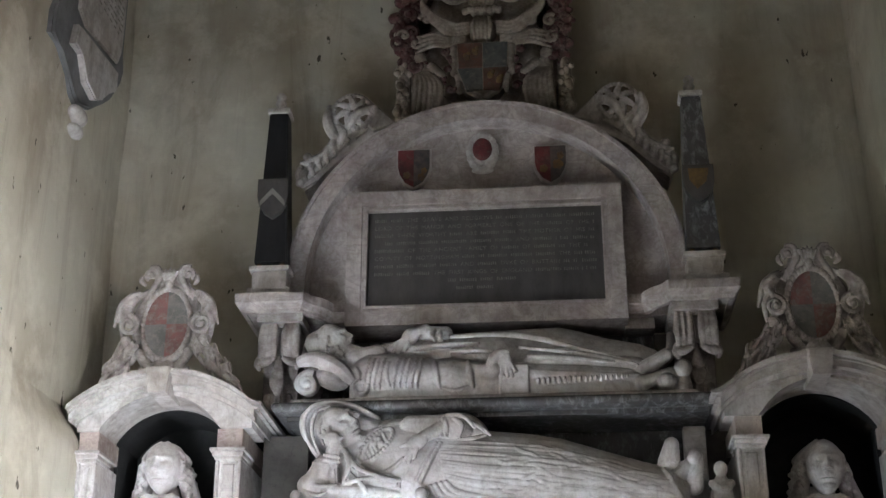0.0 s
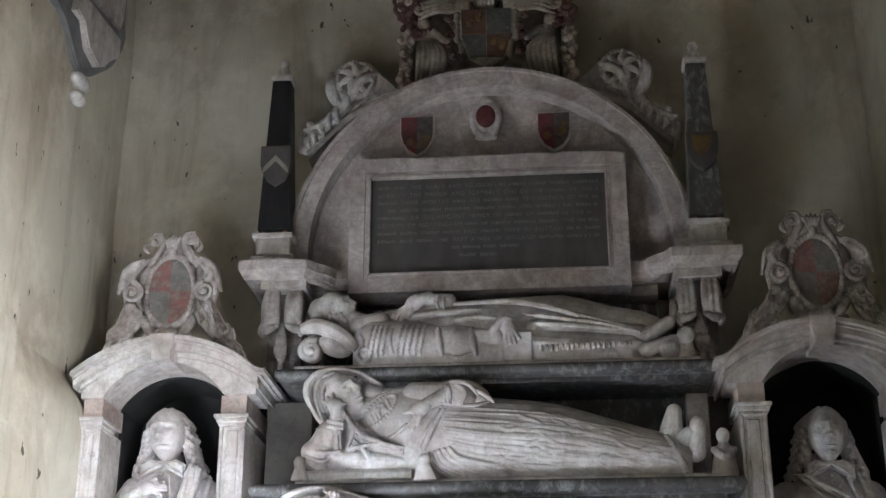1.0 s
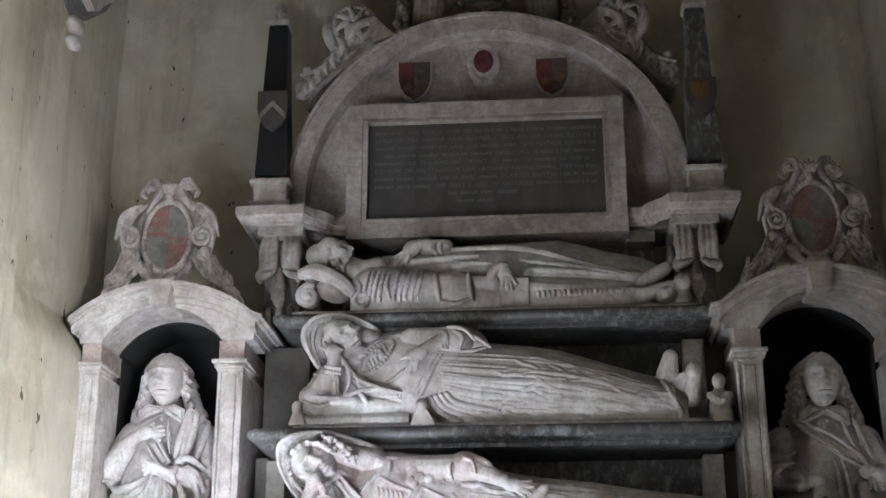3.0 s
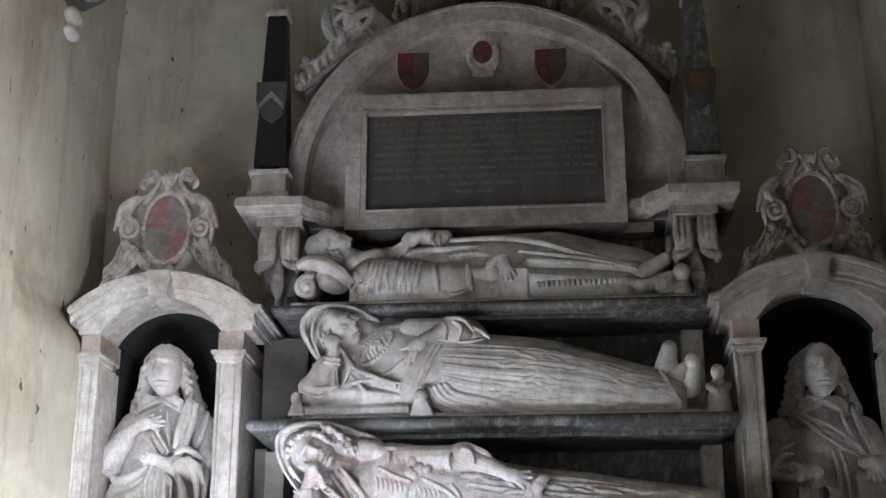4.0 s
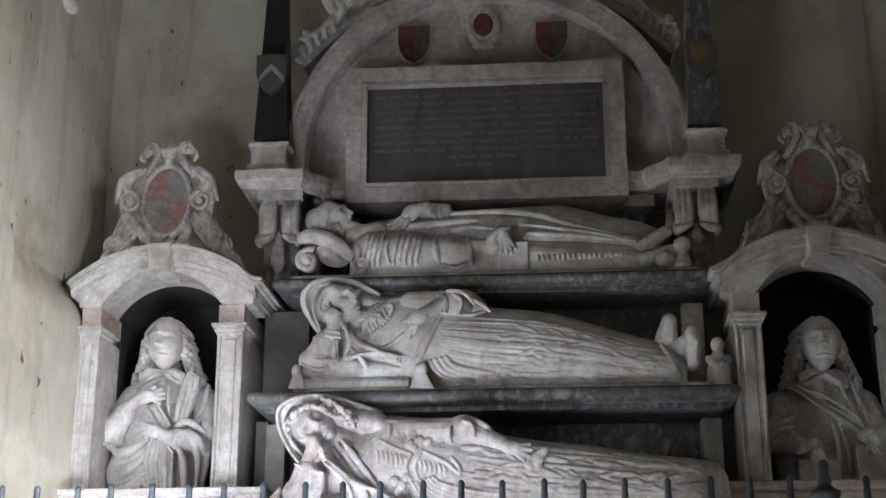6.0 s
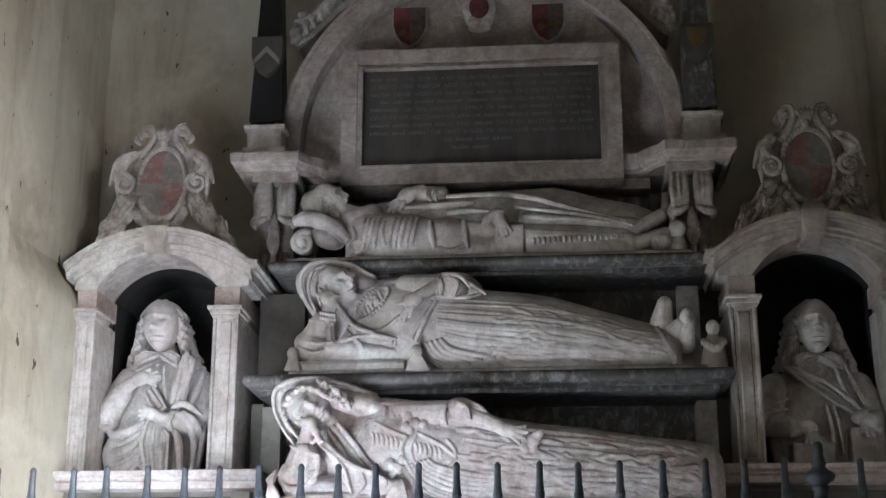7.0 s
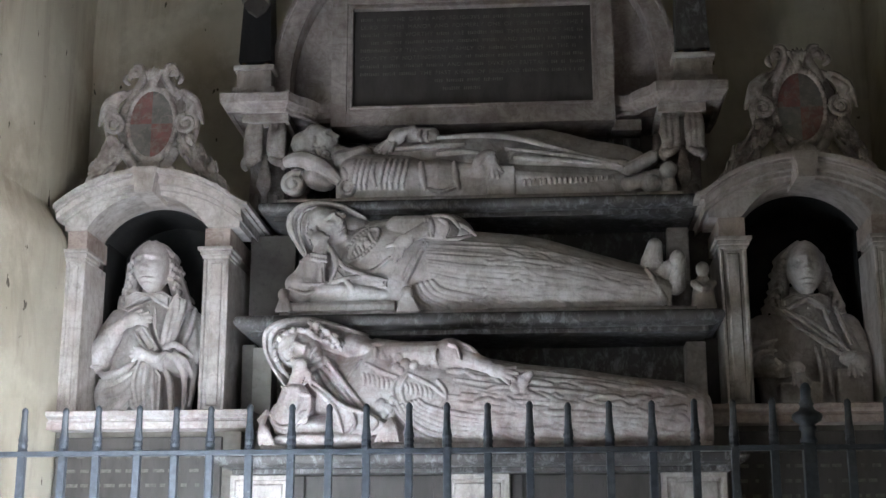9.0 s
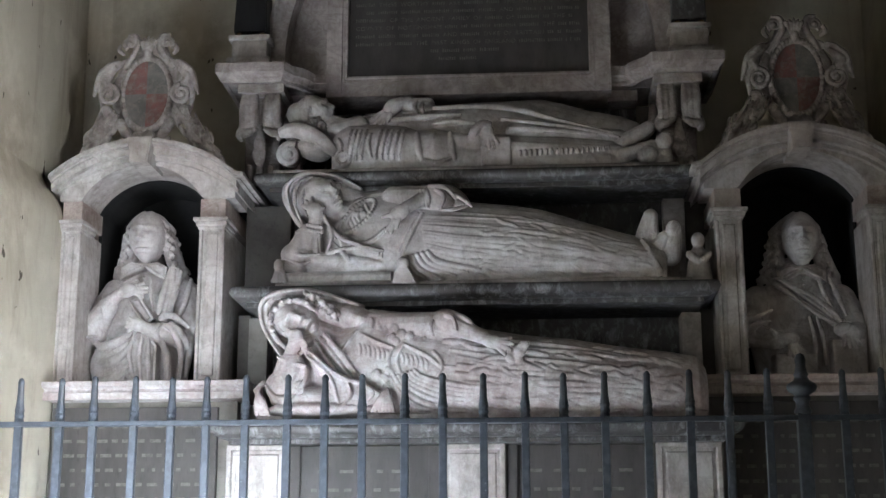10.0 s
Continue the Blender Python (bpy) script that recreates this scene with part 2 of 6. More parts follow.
def tube(bm, points, radii, steps=8):
    """A rounded strand through points, with a radius at each; squashable later."""
    rings = []
    pts = [Vector(p) for p in points]
    for i, p in enumerate(pts):
        d = (pts[min(i + 1, len(pts) - 1)] - pts[max(i - 1, 0)]).normalized()
        side = d.cross(Vector((0, 1, 0.01))).normalized()
        up = side.cross(d)
        r = radii[i] if isinstance(radii, (list, tuple)) else radii
        rings.append([bm.verts.new(p + side * (r * math.cos(a)) + up * (r * math.sin(a))) for a in [2 * math.pi * j / steps for j in range(steps)]])
    for p, q in zip(rings, rings[1:]):
        for i in range(steps):
            bm.faces.new((p[i], p[(i + 1) % steps], q[(i + 1) % steps], q[i]))
    bm.faces.new(rings[0][::-1])
    bm.faces.new(rings[-1])
    return bm


def ball(bm, c, r, rot=(0, 0, 0), seg=14):
    """An egg with radii r at c, turned by degrees."""
    m = Matrix.Translation(c) @ Euler([radians(a) for a in rot]).to_matrix().to_4x4() @ Matrix.Diagonal((*r, 1))
    bmesh.ops.create_uvsphere(bm, u_segments=seg, v_segments=max(6, seg // 2 + 2), radius=1, matrix=m)
    return bm


def limb(bm, p, q, r0, r1, seg=12):
    """A tapered round limb with ball ends."""
    p, q = Vector(p), Vector(q)
    n = 5
    tube(bm, [p.lerp(q, i / n) for i in range(n + 1)], [r0 + (r1 - r0) * i / n for i in range(n + 1)], seg)
    ball(bm, p, (r0,) * 3)
    ball(bm, q, (r1,) * 3)
    return bm


def bar_x(bm, profile, x0, x1):
    """A moulding along x with a closed profile in y, z."""
    a = [bm.verts.new((x0, y, z)) for y, z in profile]
    b = [bm.verts.new((x1, y, z)) for y, z in profile]
    bm.faces.new(a)
    bm.faces.new(b[::-1])
    for i in range(len(a)):
        bm.faces.new((a[i], b[i], b[(i + 1) % len(a)], a[(i + 1) % len(a)]))
    return bm


def curve_pts(pts, n=8):
    """Points along a smooth line through pts (Catmull-Rom)."""
    ps = [Vector(p) for p in pts]
    ps = [ps[0] * 2 - ps[1]] + ps + [ps[-1] * 2 - ps[-2]]
    out = []
    for a, b, c, d in zip(ps, ps[1:], ps[2:], ps[3:]):
        for i in range(n):
            t = i / n
            out.append(0.5 * ((2 * b) + (c - a) * t + (2 * a - 5 * b + 4 * c - d) * t * t + (3 * b - a - 3 * c + d) * t ** 3))
    return out + [ps[-2]]


def fold(bm, pts, r, n=6, seg=8):
    """A fold of cloth: a strand thin at both ends."""
    line = curve_pts(pts, n)
    k = len(line) - 1
    tube(bm, line, [r * (0.35 + 0.65 * math.sin(math.pi * min(1, 0.12 + 0.8 * i / k))) for i in range(k + 1)], seg)
    return bm


def spiral(bm, cx, y, cz, r0, turns, thick, flip=1, start=0.0, depth=1.0):
    """A carved volute: a strand that winds inwards in the x, z plane."""
    n = int(22 * turns)
    pts, rad = [], []
    for i in range(n + 1):
        f = i / n
        a = start + flip * 2 * math.pi * turns * f
        r = r0 * (1 - 0.86 * f)
        pts.append((cx + r * math.cos(a), y - 0.012 * f, cz + r * math.sin(a)))
        rad.append(thick * (1 - 0.45 * f))
    tube(bm, pts, rad, 8)
    return ball(bm, (cx, y - 0.014, cz), (thick * 0.9,) * 3, seg=10)


def carve(ob, voxel=0.009, rounds=3):
    """Melts overlapping forms into one carved surface."""
    r = ob.modifiers.new("melt", "REMESH")
    r.mode, r.voxel_size, r.use_smooth_shade = "VOXEL", voxel, True
    s = ob.modifiers.new("soften", "SMOOTH")
    s.factor, s.iterations = 0.5, rounds
    return ob


def arc(cx, cz, r, a0, a1, n=24):
    return [(cx + r * math.cos(radians(a0 + (a1 - a0) * i / n)), cz + r * math.sin(radians(a0 + (a1 - a0) * i / n))) for i in range(n + 1)]


# ---- the room ----
LEFT, RIGHT, BACK, HIGH, FRONT = -2.25, 1.62, 6.4, 6.4, -6.2


def wall_sheet(name, corner, along, up, nx, nz, thick, bulge, label):
    """A wall with an uneven old face and thickness behind."""
    bm = bmesh.new()
    c, a, u = Vector(corner), Vector(along), Vector(up)
    n = a.cross(u).normalized()
    g = [[bm.verts.new(c + a * (i / nx) + u * (j / nz) + n * bulge * noise.noise((c + a * (i / nx) + u * (j / nz)) * 1.1)) for j in range(nz + 1)] for i in range(nx + 1)]
    b = [[bm.verts.new(c + a * i + u * j - n * thick) for j in (0, 1)] for i in (0, 1)]
    for i in range(nx):
        for j in range(nz):
            bm.faces.new((g[i][j], g[i + 1][j], g[i + 1][j + 1], g[i][j + 1]))
    bm.faces.new((b[0][0], b[0][1], b[1][1], b[1][0]))
    for line, e in ((g[0], b[0]), (g[-1], b[1])):
        bm.faces.new([*line, e[1], e[0]])
    bm.faces.new([r[0] for r in g] + [b[1][0], b[0][0]])
    bm.faces.new([r[-1] for r in g] + [b[1][1], b[0][1]])
    ob = solid(name, bm, PLASTER, corner, label, "wall", kind="structure", smooth=False)
    for p in ob.data.polygons:
        p.use_smooth = len(p.vertices) == 4 and p.index < nx * nz
    return ob


wall_sheet("wall_north", (LEFT - 0.3, BACK, 0), (RIGHT - LEFT + 0.6, 0, 0), (0, 0, HIGH), 40, 64, 0.3, 0.018, "stained limewashed plaster wall behind the monument")
wall_sheet("wall_west", (LEFT, FRONT, 0), (0, BACK - FRONT + 0.02, 0), (0, 0, HIGH), 90, 64, 0.3, 0.018, "cream limewashed plaster wall, cracked and stained")
wall_sheet("wall_east", (RIGHT, BACK + 0.02, 0), (0, 1.42 - BACK - 0.02, 0), (0, 0, HIGH), 48, 64, 0.3, 0.018, "dim limewashed plaster wall beside the monument")
# opening made up and trimmed so its lamp reaches only the west wall
solid("wall_east_lamp_opening", boxes((RIGHT, RIGHT + 0.3, FRONT, 0.95, 0, HIGH), (RIGHT, RIGHT + 0.3, 0.95, 1.42, 0, 1.9), (RIGHT, RIGHT + 0.3, 0.95, 1.42, 2.95, HIGH), bevel=0.01), PLASTER, (RIGHT, 0, 0), "unseen plastered wall with an opening added for a lamp", "wall", kind="structure")
solid("wall_south", boxes((LEFT, RIGHT, FRONT - 0.3, FRONT, 0, HIGH)), PLASTER, (LEFT, FRONT, 0), "plain limewashed plaster wall across the chapel", "wall", kind="structure")


def plaster_sweep(name, x_of, y_of, z0, z1, nt, nz, at, label):
    """A smooth uneven skin of plaster between two walls, closed behind."""
    bm = bmesh.new()
    g = []
    for j in range(nz + 1):
        z = z0 + (z1 - z0) * j / nz
        row = []
        for i in range(nt + 1):
            t = i / nt
            p = Vector((x_of(t, z), y_of(t, z), z))
            row.append(bm.verts.new(p + Vector((1, -1, 0)) * 0.006 * noise.noise(p * 7)))
        g.append(row)
    for p, q in zip(g, g[1:]):
        for i in range(nt):
            bm.faces.new((p[i], p[i + 1], q[i + 1], q[i]))
    ob = solid(name, bm, PLASTER, at, label, "plaster", kind="structure", smooth=True)
    m = ob.modifiers.new("thickness", "SOLIDIFY")
    m.thickness, m.offset = 0.02, 0
    return ob


ease = lambda t: t * t * (3 - 2 * t)
plaster_sweep("plaster_fillet", lambda t, z: LEFT - 0.012 + 0.125 * ease(t) * ease(max(0.0, min(1.0, (3.12 - z) / 0.25))), lambda t, z: 5.05 + 0.76 * t,
              0.0, 3.14, 24, 70, (LEFT, 5.6, 0), "rough plaster drawn from the wall to the niche")
plaster_sweep("corner_cove", lambda t, z: LEFT - 0.035 + 0.2 * (1 - math.cos(t * math.pi / 2)), lambda t, z: BACK + 0.035 - 0.2 * (1 - math.sin(t * math.pi / 2)),
              0.0, HIGH, 10, 90, (LEFT, BACK, 0), "rounded plaster corner")
solid("floor", boxes((LEFT - 0.3, RIGHT + 0.3, FRONT - 0.3, BACK + 0.3, -0.2, 0), bevel=0), FLOOR, (LEFT, FRONT, -0.2), "worn grey stone floor of the chapel", "floor", kind="structure")
solid("ceiling", boxes((LEFT - 0.3, RIGHT + 0.3, FRONT - 0.3, BACK + 0.3, HIGH, HIGH + 0.2), bevel=0), WOODDARK, (LEFT, FRONT, HIGH), "dark timber ceiling", "ceiling", kind="structure")

# unseen screen added to hold the low fill lamp below the view
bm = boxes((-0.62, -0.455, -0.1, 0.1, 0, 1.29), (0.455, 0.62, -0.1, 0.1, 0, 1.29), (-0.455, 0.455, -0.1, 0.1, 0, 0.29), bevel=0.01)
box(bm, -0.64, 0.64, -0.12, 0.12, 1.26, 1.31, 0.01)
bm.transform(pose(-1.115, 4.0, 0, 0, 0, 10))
solid("wall_added_screen", bm, PLASTER, (-1.13, 4.0, 0), "unseen low plastered screen added around the fill lamp", "wall", kind="structure")
# unseen baffle added so the left lamp fades towards the right
bm = boxes((LEFT - 0.02, -2.2, 2.1, 3.02, 0, 3.4), (-1.5, -1.47, 2.1, 3.02, 0, 3.4), (-2.2, -1.5, 2.1, 3.02, 0, 1.0), (-2.2, -1.5, 2.1, 3.02, 2.1, 3.4), bevel=0.004)
solid("wall_lamp_baffle", bm, PLASTER, (-1.85, 2.9, 0), "unseen plastered baffle wall added to shape the left lamp", "wall", kind="structure")

# ---- the central monument ----
C = -0.308
tomb = thing("wall_tomb", (C, 6.0, 0), "tall tiered wall tomb of black and white marble", "tomb")


def slab(z0, z1, x0, x1, front, name="shelf_slab"):
    """A black marble shelf with a rounded nose and a thin fillet below."""
    bm = bmesh.new()
    h = z1 - z0
    nose = [(0.0, z0 + 0.0), (0.012, z0 + 0.004)] + [(0.018 + h * 0.42 * math.cos(a), (z0 + z1) / 2 + 0.004 + h * 0.44 * math.sin(a)) for a in [radians(t) for t in range(-80, 81, 16)]] + [(0.0, z1)]
    f = front + 0.018 + h * 0.42
    sweep(bm, [(x0 + 0.05, BACK), (x0 + 0.05, f), (x1 - 0.05, f), (x1 - 0.05, BACK)], nose)
    box(bm, x0 + 0.045, x1 - 0.045, f - 0.004, BACK, z0, z1)
    box(bm, x0 + 0.07, x1 - 0.07, f + 0.02, BACK, z0 - 0.022, z0 - 0.001, 0.003)
    return part(name, bm, BLACK, tomb, "black marble shelf with a rounded edge")


slab(1.857, 1.927, -1.345, 0.812, 5.45)
slab(2.462, 2.527, -1.33, 0.775, 5.65)
slab(3.023, 3.077, -1.275, 0.752, 5.80)


def panelled_pilaster(name, x0, x1, y0, y1, z0, z1, mat, parent, rim=0.035, label=""):
    """An upright stone with a sunk and raised panel in its face."""
    bm = box(bmesh.new(), x0, x1, y0, y1, z0, z1)
    bmesh.ops.recalc_face_normals(bm, faces=bm.faces)
    front = min(bm.faces, key=lambda f: f.calc_center_median().y)
    es = [e for e in bm.edges if all(v.co.y < y0 + 1e-4 for v in e.verts)]
    for thick, depth in ((rim * 0.45, 0.0), (0.006, -0.012), (0.012, 0.0), (0.006, 0.009)):
        bmesh.ops.inset_region(bm, faces=[front], thickness=thick, depth=depth, use_even_offset=True)
    bmesh.ops.bevel(bm, geom=[e for e in es if e.is_valid], offset=0.003, segments=1, affect="EDGES")
    return part(name, bm, mat, parent, label)


part("chest_body", boxes((-1.30, 0.735, 5.62, BACK, 0.0, 1.834)), GREY, tomb)
part("plinth", boxes((-1.34, 0.78, 5.47, BACK, 0.0, 0.22), bevel=0.012), BLACK, tomb)
for x0, x1 in ((-1.288, -1.034), (-0.405, -0.141), (0.47, 0.729)):
    panelled_pilaster("pilaster", x0, x1, 5.545, 5.63, 0.22, 1.833, MARBLE, tomb, 0.04, "veined white marble pilaster")
for x0, x1 in ((-1.034, -0.405), (-0.141, 0.47)):
    bm = boxes((x0 + 0.004, x1 - 0.004, 5.59, 5.63, 0.22, 1.832))
    for e0, e1 in ((x0 + 0.004, x0 + 0.05), (x1 - 0.05, x1 - 0.004)):
        part("panel_edge", boxes((e0, e1, 5.572, 5.589, 0.22, 1.832)), SLATE, tomb)
    pan = part("inscription_panel", bm, SLATE, tomb, "dark slate inscription panel")
    bm = bmesh.new()
    rng = random.Random(int(x0 * 100))
    for r in range(9):
        x = x0 + 0.09 + rng.uniform(0, 0.03)
        while x < x1 - 0.12:
            w = rng.uniform(0.02, 0.07)
            box(bm, x, min(x + w, x1 - 0.08), 5.5875, 5.5905, 1.72 - r * 0.075, 1.72 - r * 0.075 + 0.013)
            x += w + rng.uniform(0.02, 0.06)
    tagged(part("worn_lettering", bm, LETTER, pan, "illegible worn lettering"), kind="stuff")

# tiers behind the effigies
for z0, z1, y, x0, x1 in ((1.93, 2.44, 6.08, -1.215, 0.64), (2.53, 3.0, 6.17, -1.15, 0.60), (3.08, 3.51, 6.28, -1.2, 0.6)):
    part("back_panel", boxes((x0, x1, y, BACK, z0, z1)), BLACK, tomb, "scratched black marble panel")
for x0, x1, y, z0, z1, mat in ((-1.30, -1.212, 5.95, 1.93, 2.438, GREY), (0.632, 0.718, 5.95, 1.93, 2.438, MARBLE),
                               (-1.36, -1.145, 6.1, 2.53, 3.0, RECESS_SHADE), (0.584, 0.683, 6.1, 2.53, 3.0, MARBLE), (0.69, 0.83, 6.16, 2.53, 3.0, RECESS_SHADE)):
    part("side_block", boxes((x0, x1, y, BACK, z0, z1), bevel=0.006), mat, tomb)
part("end_wall", boxes((-1.36, -1.302, 6.0, BACK, 1.93, 2.46)), RECESS_SHADE, tomb)
part("end_wall", boxes((0.72, 0.80, 6.0, BACK, 1.93, 2.46)), RECESS_SHADE, tomb)
part("frame_block", boxes((0.49, 0.60, 6.25, BACK, 3.09, 3.50)), RECESS_SHADE, tomb)

# cornice with projecting ends that run back to the tablet
CORN = [(0.0, 3.555), (0.022, 3.557), (0.026, 3.57), (0.034, 3.576), (0.042, 3.592), (0.05, 3.60), (0.05, 3.645), (0.0, 3.652)]
for s in (-1, 1):
    plan = [(C + s * u, y) for u, y in ((1.13, BACK), (1.13, 5.95), (0.885, 5.95), (0.868, 5.985), (0.845, 6.01), (0.82, 6.03), (0.80, 6.06), (0.785, 6.10), (0.76, 6.125), (0.72, 6.13), (0.66, 6.13))]
    if s > 0:
        plan = plan[::-1]
    bm = sweep(bmesh.new(), plan, CORN)
    prism(bm, [(C + s * 0.66, 3.556), (C + s * 1.128, 3.556), (C + s * 1.128, 3.65), (C + s * 0.66, 3.65)], 6.135, BACK)
    box(bm, min(C + s * 0.887, C + s * 1.128), max(C + s * 0.887, C + s * 1.128), 5.952, BACK, 3.556, 3.65)
    part("cornice", bm, ARCH, tomb, "moulded white marble cornice")
    # console with hanging drapery
    x0, x1 = sorted((C + s * 0.875, C + s * 1.065))
    bm = boxes((x0 + 0.012, x1 - 0.012, 6.03, BACK, 3.08, 3.52), (x0 - 0.015, x1 + 0.015, 5.945, 6.3, 3.512, 3.5545), (C + s * 0.73 - 0.07, C + s * 0.73 + 0.07, 6.16, 6.34, 3.50, 3.5545), (x0 + 0.03, x1 - 0.03, 6.02, 6.2, 3.08, 3.16))
    con = part("console", bm, CARVED, tomb, "carved console bracket with drapery")
    xm = (x0 + x1) / 2
    bm = bmesh.new()
    for e in (-1, 1):
        for k in range(3):
            u = e * (0.028 + 0.026 * k)
            fold(bm, [(xm + u, 5.98, 3.515), (xm + u * 1.02, 5.96, 3.45), (xm + u * 1.0, 5.955, 3.38), (xm + u * 1.08, 5.965, 3.335)], 0.021)
        fold(bm, [(xm + e * 0.085, 5.975, 3.34), (xm + e * 0.07, 5.95, 3.31), (xm + e * 0.02, 5.955, 3.335)], 0.02)
        fold(bm, [(xm + e * 0.092, 5.985, 3.36), (xm + e * 0.098, 5.965, 3.31), (xm + e * 0.085, 5.97, 3.28)], 0.018)
    limb(bm, (xm, 5.985, 3.35), (xm, 5.97, 3.26), 0.012, 0.03)
    for k in range(5):
        fold(bm, [(xm + (k - 2) * 0.008, 5.975, 3.26), (xm + (k - 2) * 0.013, 5.96, 3.21), (xm + (k - 2) * 0.006, 5.975, 3.165)], 0.01)
    for k in range(3):
        limb(bm, (xm - 0.05 + 0.05 * k, 5.99, 3.155), (xm - 0.05 + 0.05 * k, 5.99, 3.085), 0.018, 0.018)
    carve(part("drapery", bm, CARVED, con, "carved marble drapery swag", True), 0.005, 1)
    # wing scroll between console and effigy
    bm = bmesh.new()
    spiral(bm, C + s * 0.83, 6.1, 3.19, 0.05, 1.6, 0.017, -s, radians(90))
    fold(bm, [(C + s * 0.865, 6.12, 3.46), (C + s * 0.86, 6.1, 3.36), (C + s * 0.80, 6.09, 3.28), (C + s * 0.79, 6.09, 3.2)], 0.03)
    carve(part("scroll", bm, CARVED, con, "carved side scroll", True), 0.006, 1)

# arch, tympanum and tablet
R1, R0, AZ = 0.985, 0.886, 3.742
bm = bmesh.new()
for ra, rb, y in ((R1, 0.965, 6.078), (0.966, R0, 6.088)):
    prism(bm, [(C - ra, 3.655)] + arc(C, AZ, ra, 180, 0, 56) + [(C + ra, 3.655), (C + rb, 3.655)] + arc(C, AZ, rb, 0, 180, 56) + [(C - rb, 3.655)], y, BACK, 0.005)
part("arch", bm, ARCH, tomb, "round arch of veined white marble")
bm = bmesh.new()
prism(bm, [(C - 0.90, 3.60)] + arc(C, AZ, 0.90, 180, 0, 40) + [(C + 0.90, 3.60)], 6.205, BACK - 0.01)
part("tympanum", bm, ARCH, tomb, "veined marble tympanum")
TX0, TX1, TZ0, TZ1 = -0.986, 0.364, 3.516, 4.221
bm = bmesh.new()
for step, (inset, y) in enumerate(((0.0, 6.05), (0.075, 6.062), (0.09, 6.05))):
    o, i = inset, (0.075, 0.09, 0.102)[step]
    box(bm, TX0 + o, TX0 + i, y, 6.3, TZ0 + o, TZ1 - o, 0.003)
    box(bm, TX1 - i, TX1 - o, y, 6.3, TZ0 + o, TZ1 - o, 0.003)
    box(bm, TX0 + i - 0.001, TX1 - i + 0.001, y + 0.001, 6.3, TZ1 - i, TZ1 - o, 0.003)
    box(bm, TX0 + i - 0.001, TX1 - i + 0.001, y + 0.001, 6.3, TZ0 + o, TZ0 + i, 0.003)
tablet = part("tablet_frame", bm, ARCH, tomb, "moulded white marble tablet frame")
part("inscription_slab", boxes((TX0 + 0.1, TX1 - 0.1, 6.08, 6.3, TZ0 + 0.085, TZ1 - 0.105)), SLATE, tablet, "dark slate slab with faded lettering")

# lettering: what can be read is set in words, the rest in bars
def lettering(name, body, x, z, y, size, parent):
    cu = bpy.data.curves.new(name, "FONT")
    cu.body, cu.size, cu.extrude, cu.space_character = body, size, 0.0006, 1.12
    tmp = new(name, cu)
    dg = bpy.context.evaluated_depsgraph_get()
    me = bpy.data.meshes.new_from_object(tmp.evaluated_get(dg))
    bpy.data.objects.remove(tmp)
    wide = max((v.co.x for v in me.vertices), default=0)
    me.transform(Matrix.Translation(Vector((x, y, z)) - root_of(parent)) @ pose(0, 0, 0, 90, 0, 0))
    me.materials.clear()
    me.materials.append(LETTER)
    ob = new(name, me)
    ob.parent = parent
    return wide


LINES = ["#4 #4 THE GRAVE AND RELIGIOVS #2 #5 #5 #6", "LORD OF THE MANOR AND FORMERLY ONE OF THE #6 OF THE", "#6 THESE WORTHY #4 ARE #6 #4 THE MOTHER OF HIS",
         "#3 #6 #6 #8 #7 #5 AND #6", "#9 OF THE ANCIENT FAMILY OF #5 OF #7 #2 THE", "COVNTY OF NOTTINGHAM #4 #2 #6 #7 #6 THE",
         "#6 #5 #6 #5 AND #6 DVKE OF BRITTAIN #2", "#6 #4 #5 THE FIRST KINGS OF ENGLAND", "#3 #5 #4 #6", "#5 #5"]
rng = random.Random(3)
for i, line in enumerate(LINES):
    z = 4.062 - 0.0405 * i
    x = -0.85 + (0.0 if i < 8 else 0.36 + 0.04 * (i - 8)) + (0.05 if i == 3 else 0)
    bars = bmesh.new()
    for word in line.split():
        if x > 0.215:
            break
        if word[0] == "#":
            for k in range(round(1.5 * int(word[1:]))):
                if x < 0.225:
                    box(bars, x, x + 0.0055, 6.0775, 6.0805, z + 0.002, z + 0.016 + rng.uniform(-0.002, 0.003))
                x += 0.0105
            x += 0.016
        else:
            x += lettering("lettering", word, x, z, 6.0782, 0.029, tablet) + 0.018
    while i < 8 and x < 0.225:
        if rng.random() > 0.16:
            box(bars, x, x + 0.0055, 6.0775, 6.0805, z + 0.002, z + 0.016 + rng.uniform(-0.002, 0.003))
        x += 0.0105
    if bars.verts:
        tagged(part("worn_lettering", bars, LETTER, tablet, "illegible worn lettering"), kind="stuff")
    else:
        bars.free()


def shield_outline(cx, z0, z1, w):
    h = z1 - z0
    right = [(w / 2, z1), (w / 2, z1 - 0.45 * h), (w * 0.44, z1 - 0.65 * h), (w * 0.28, z1 - 0.86 * h), (0, z0)]
    return [(cx + u, z) for u, z in right] + [(cx - u, z) for u, z in right[-2::-1]]


def half_outline(pts, cx, side):
    out = [p for p in pts if (p[0] - cx) * side >= -1e-6]
    zs = [p[1] for p in out]
    mids = [p for p in out if abs(p[0] - cx) < 1e-6]
    if not any(abs(p[1] - max(zs)) < 1e-6 for p in mids):
        if side > 0:
            out = [(cx, max(zs))] + out
        else:
            out = out + [(cx, max(zs))]
    return out


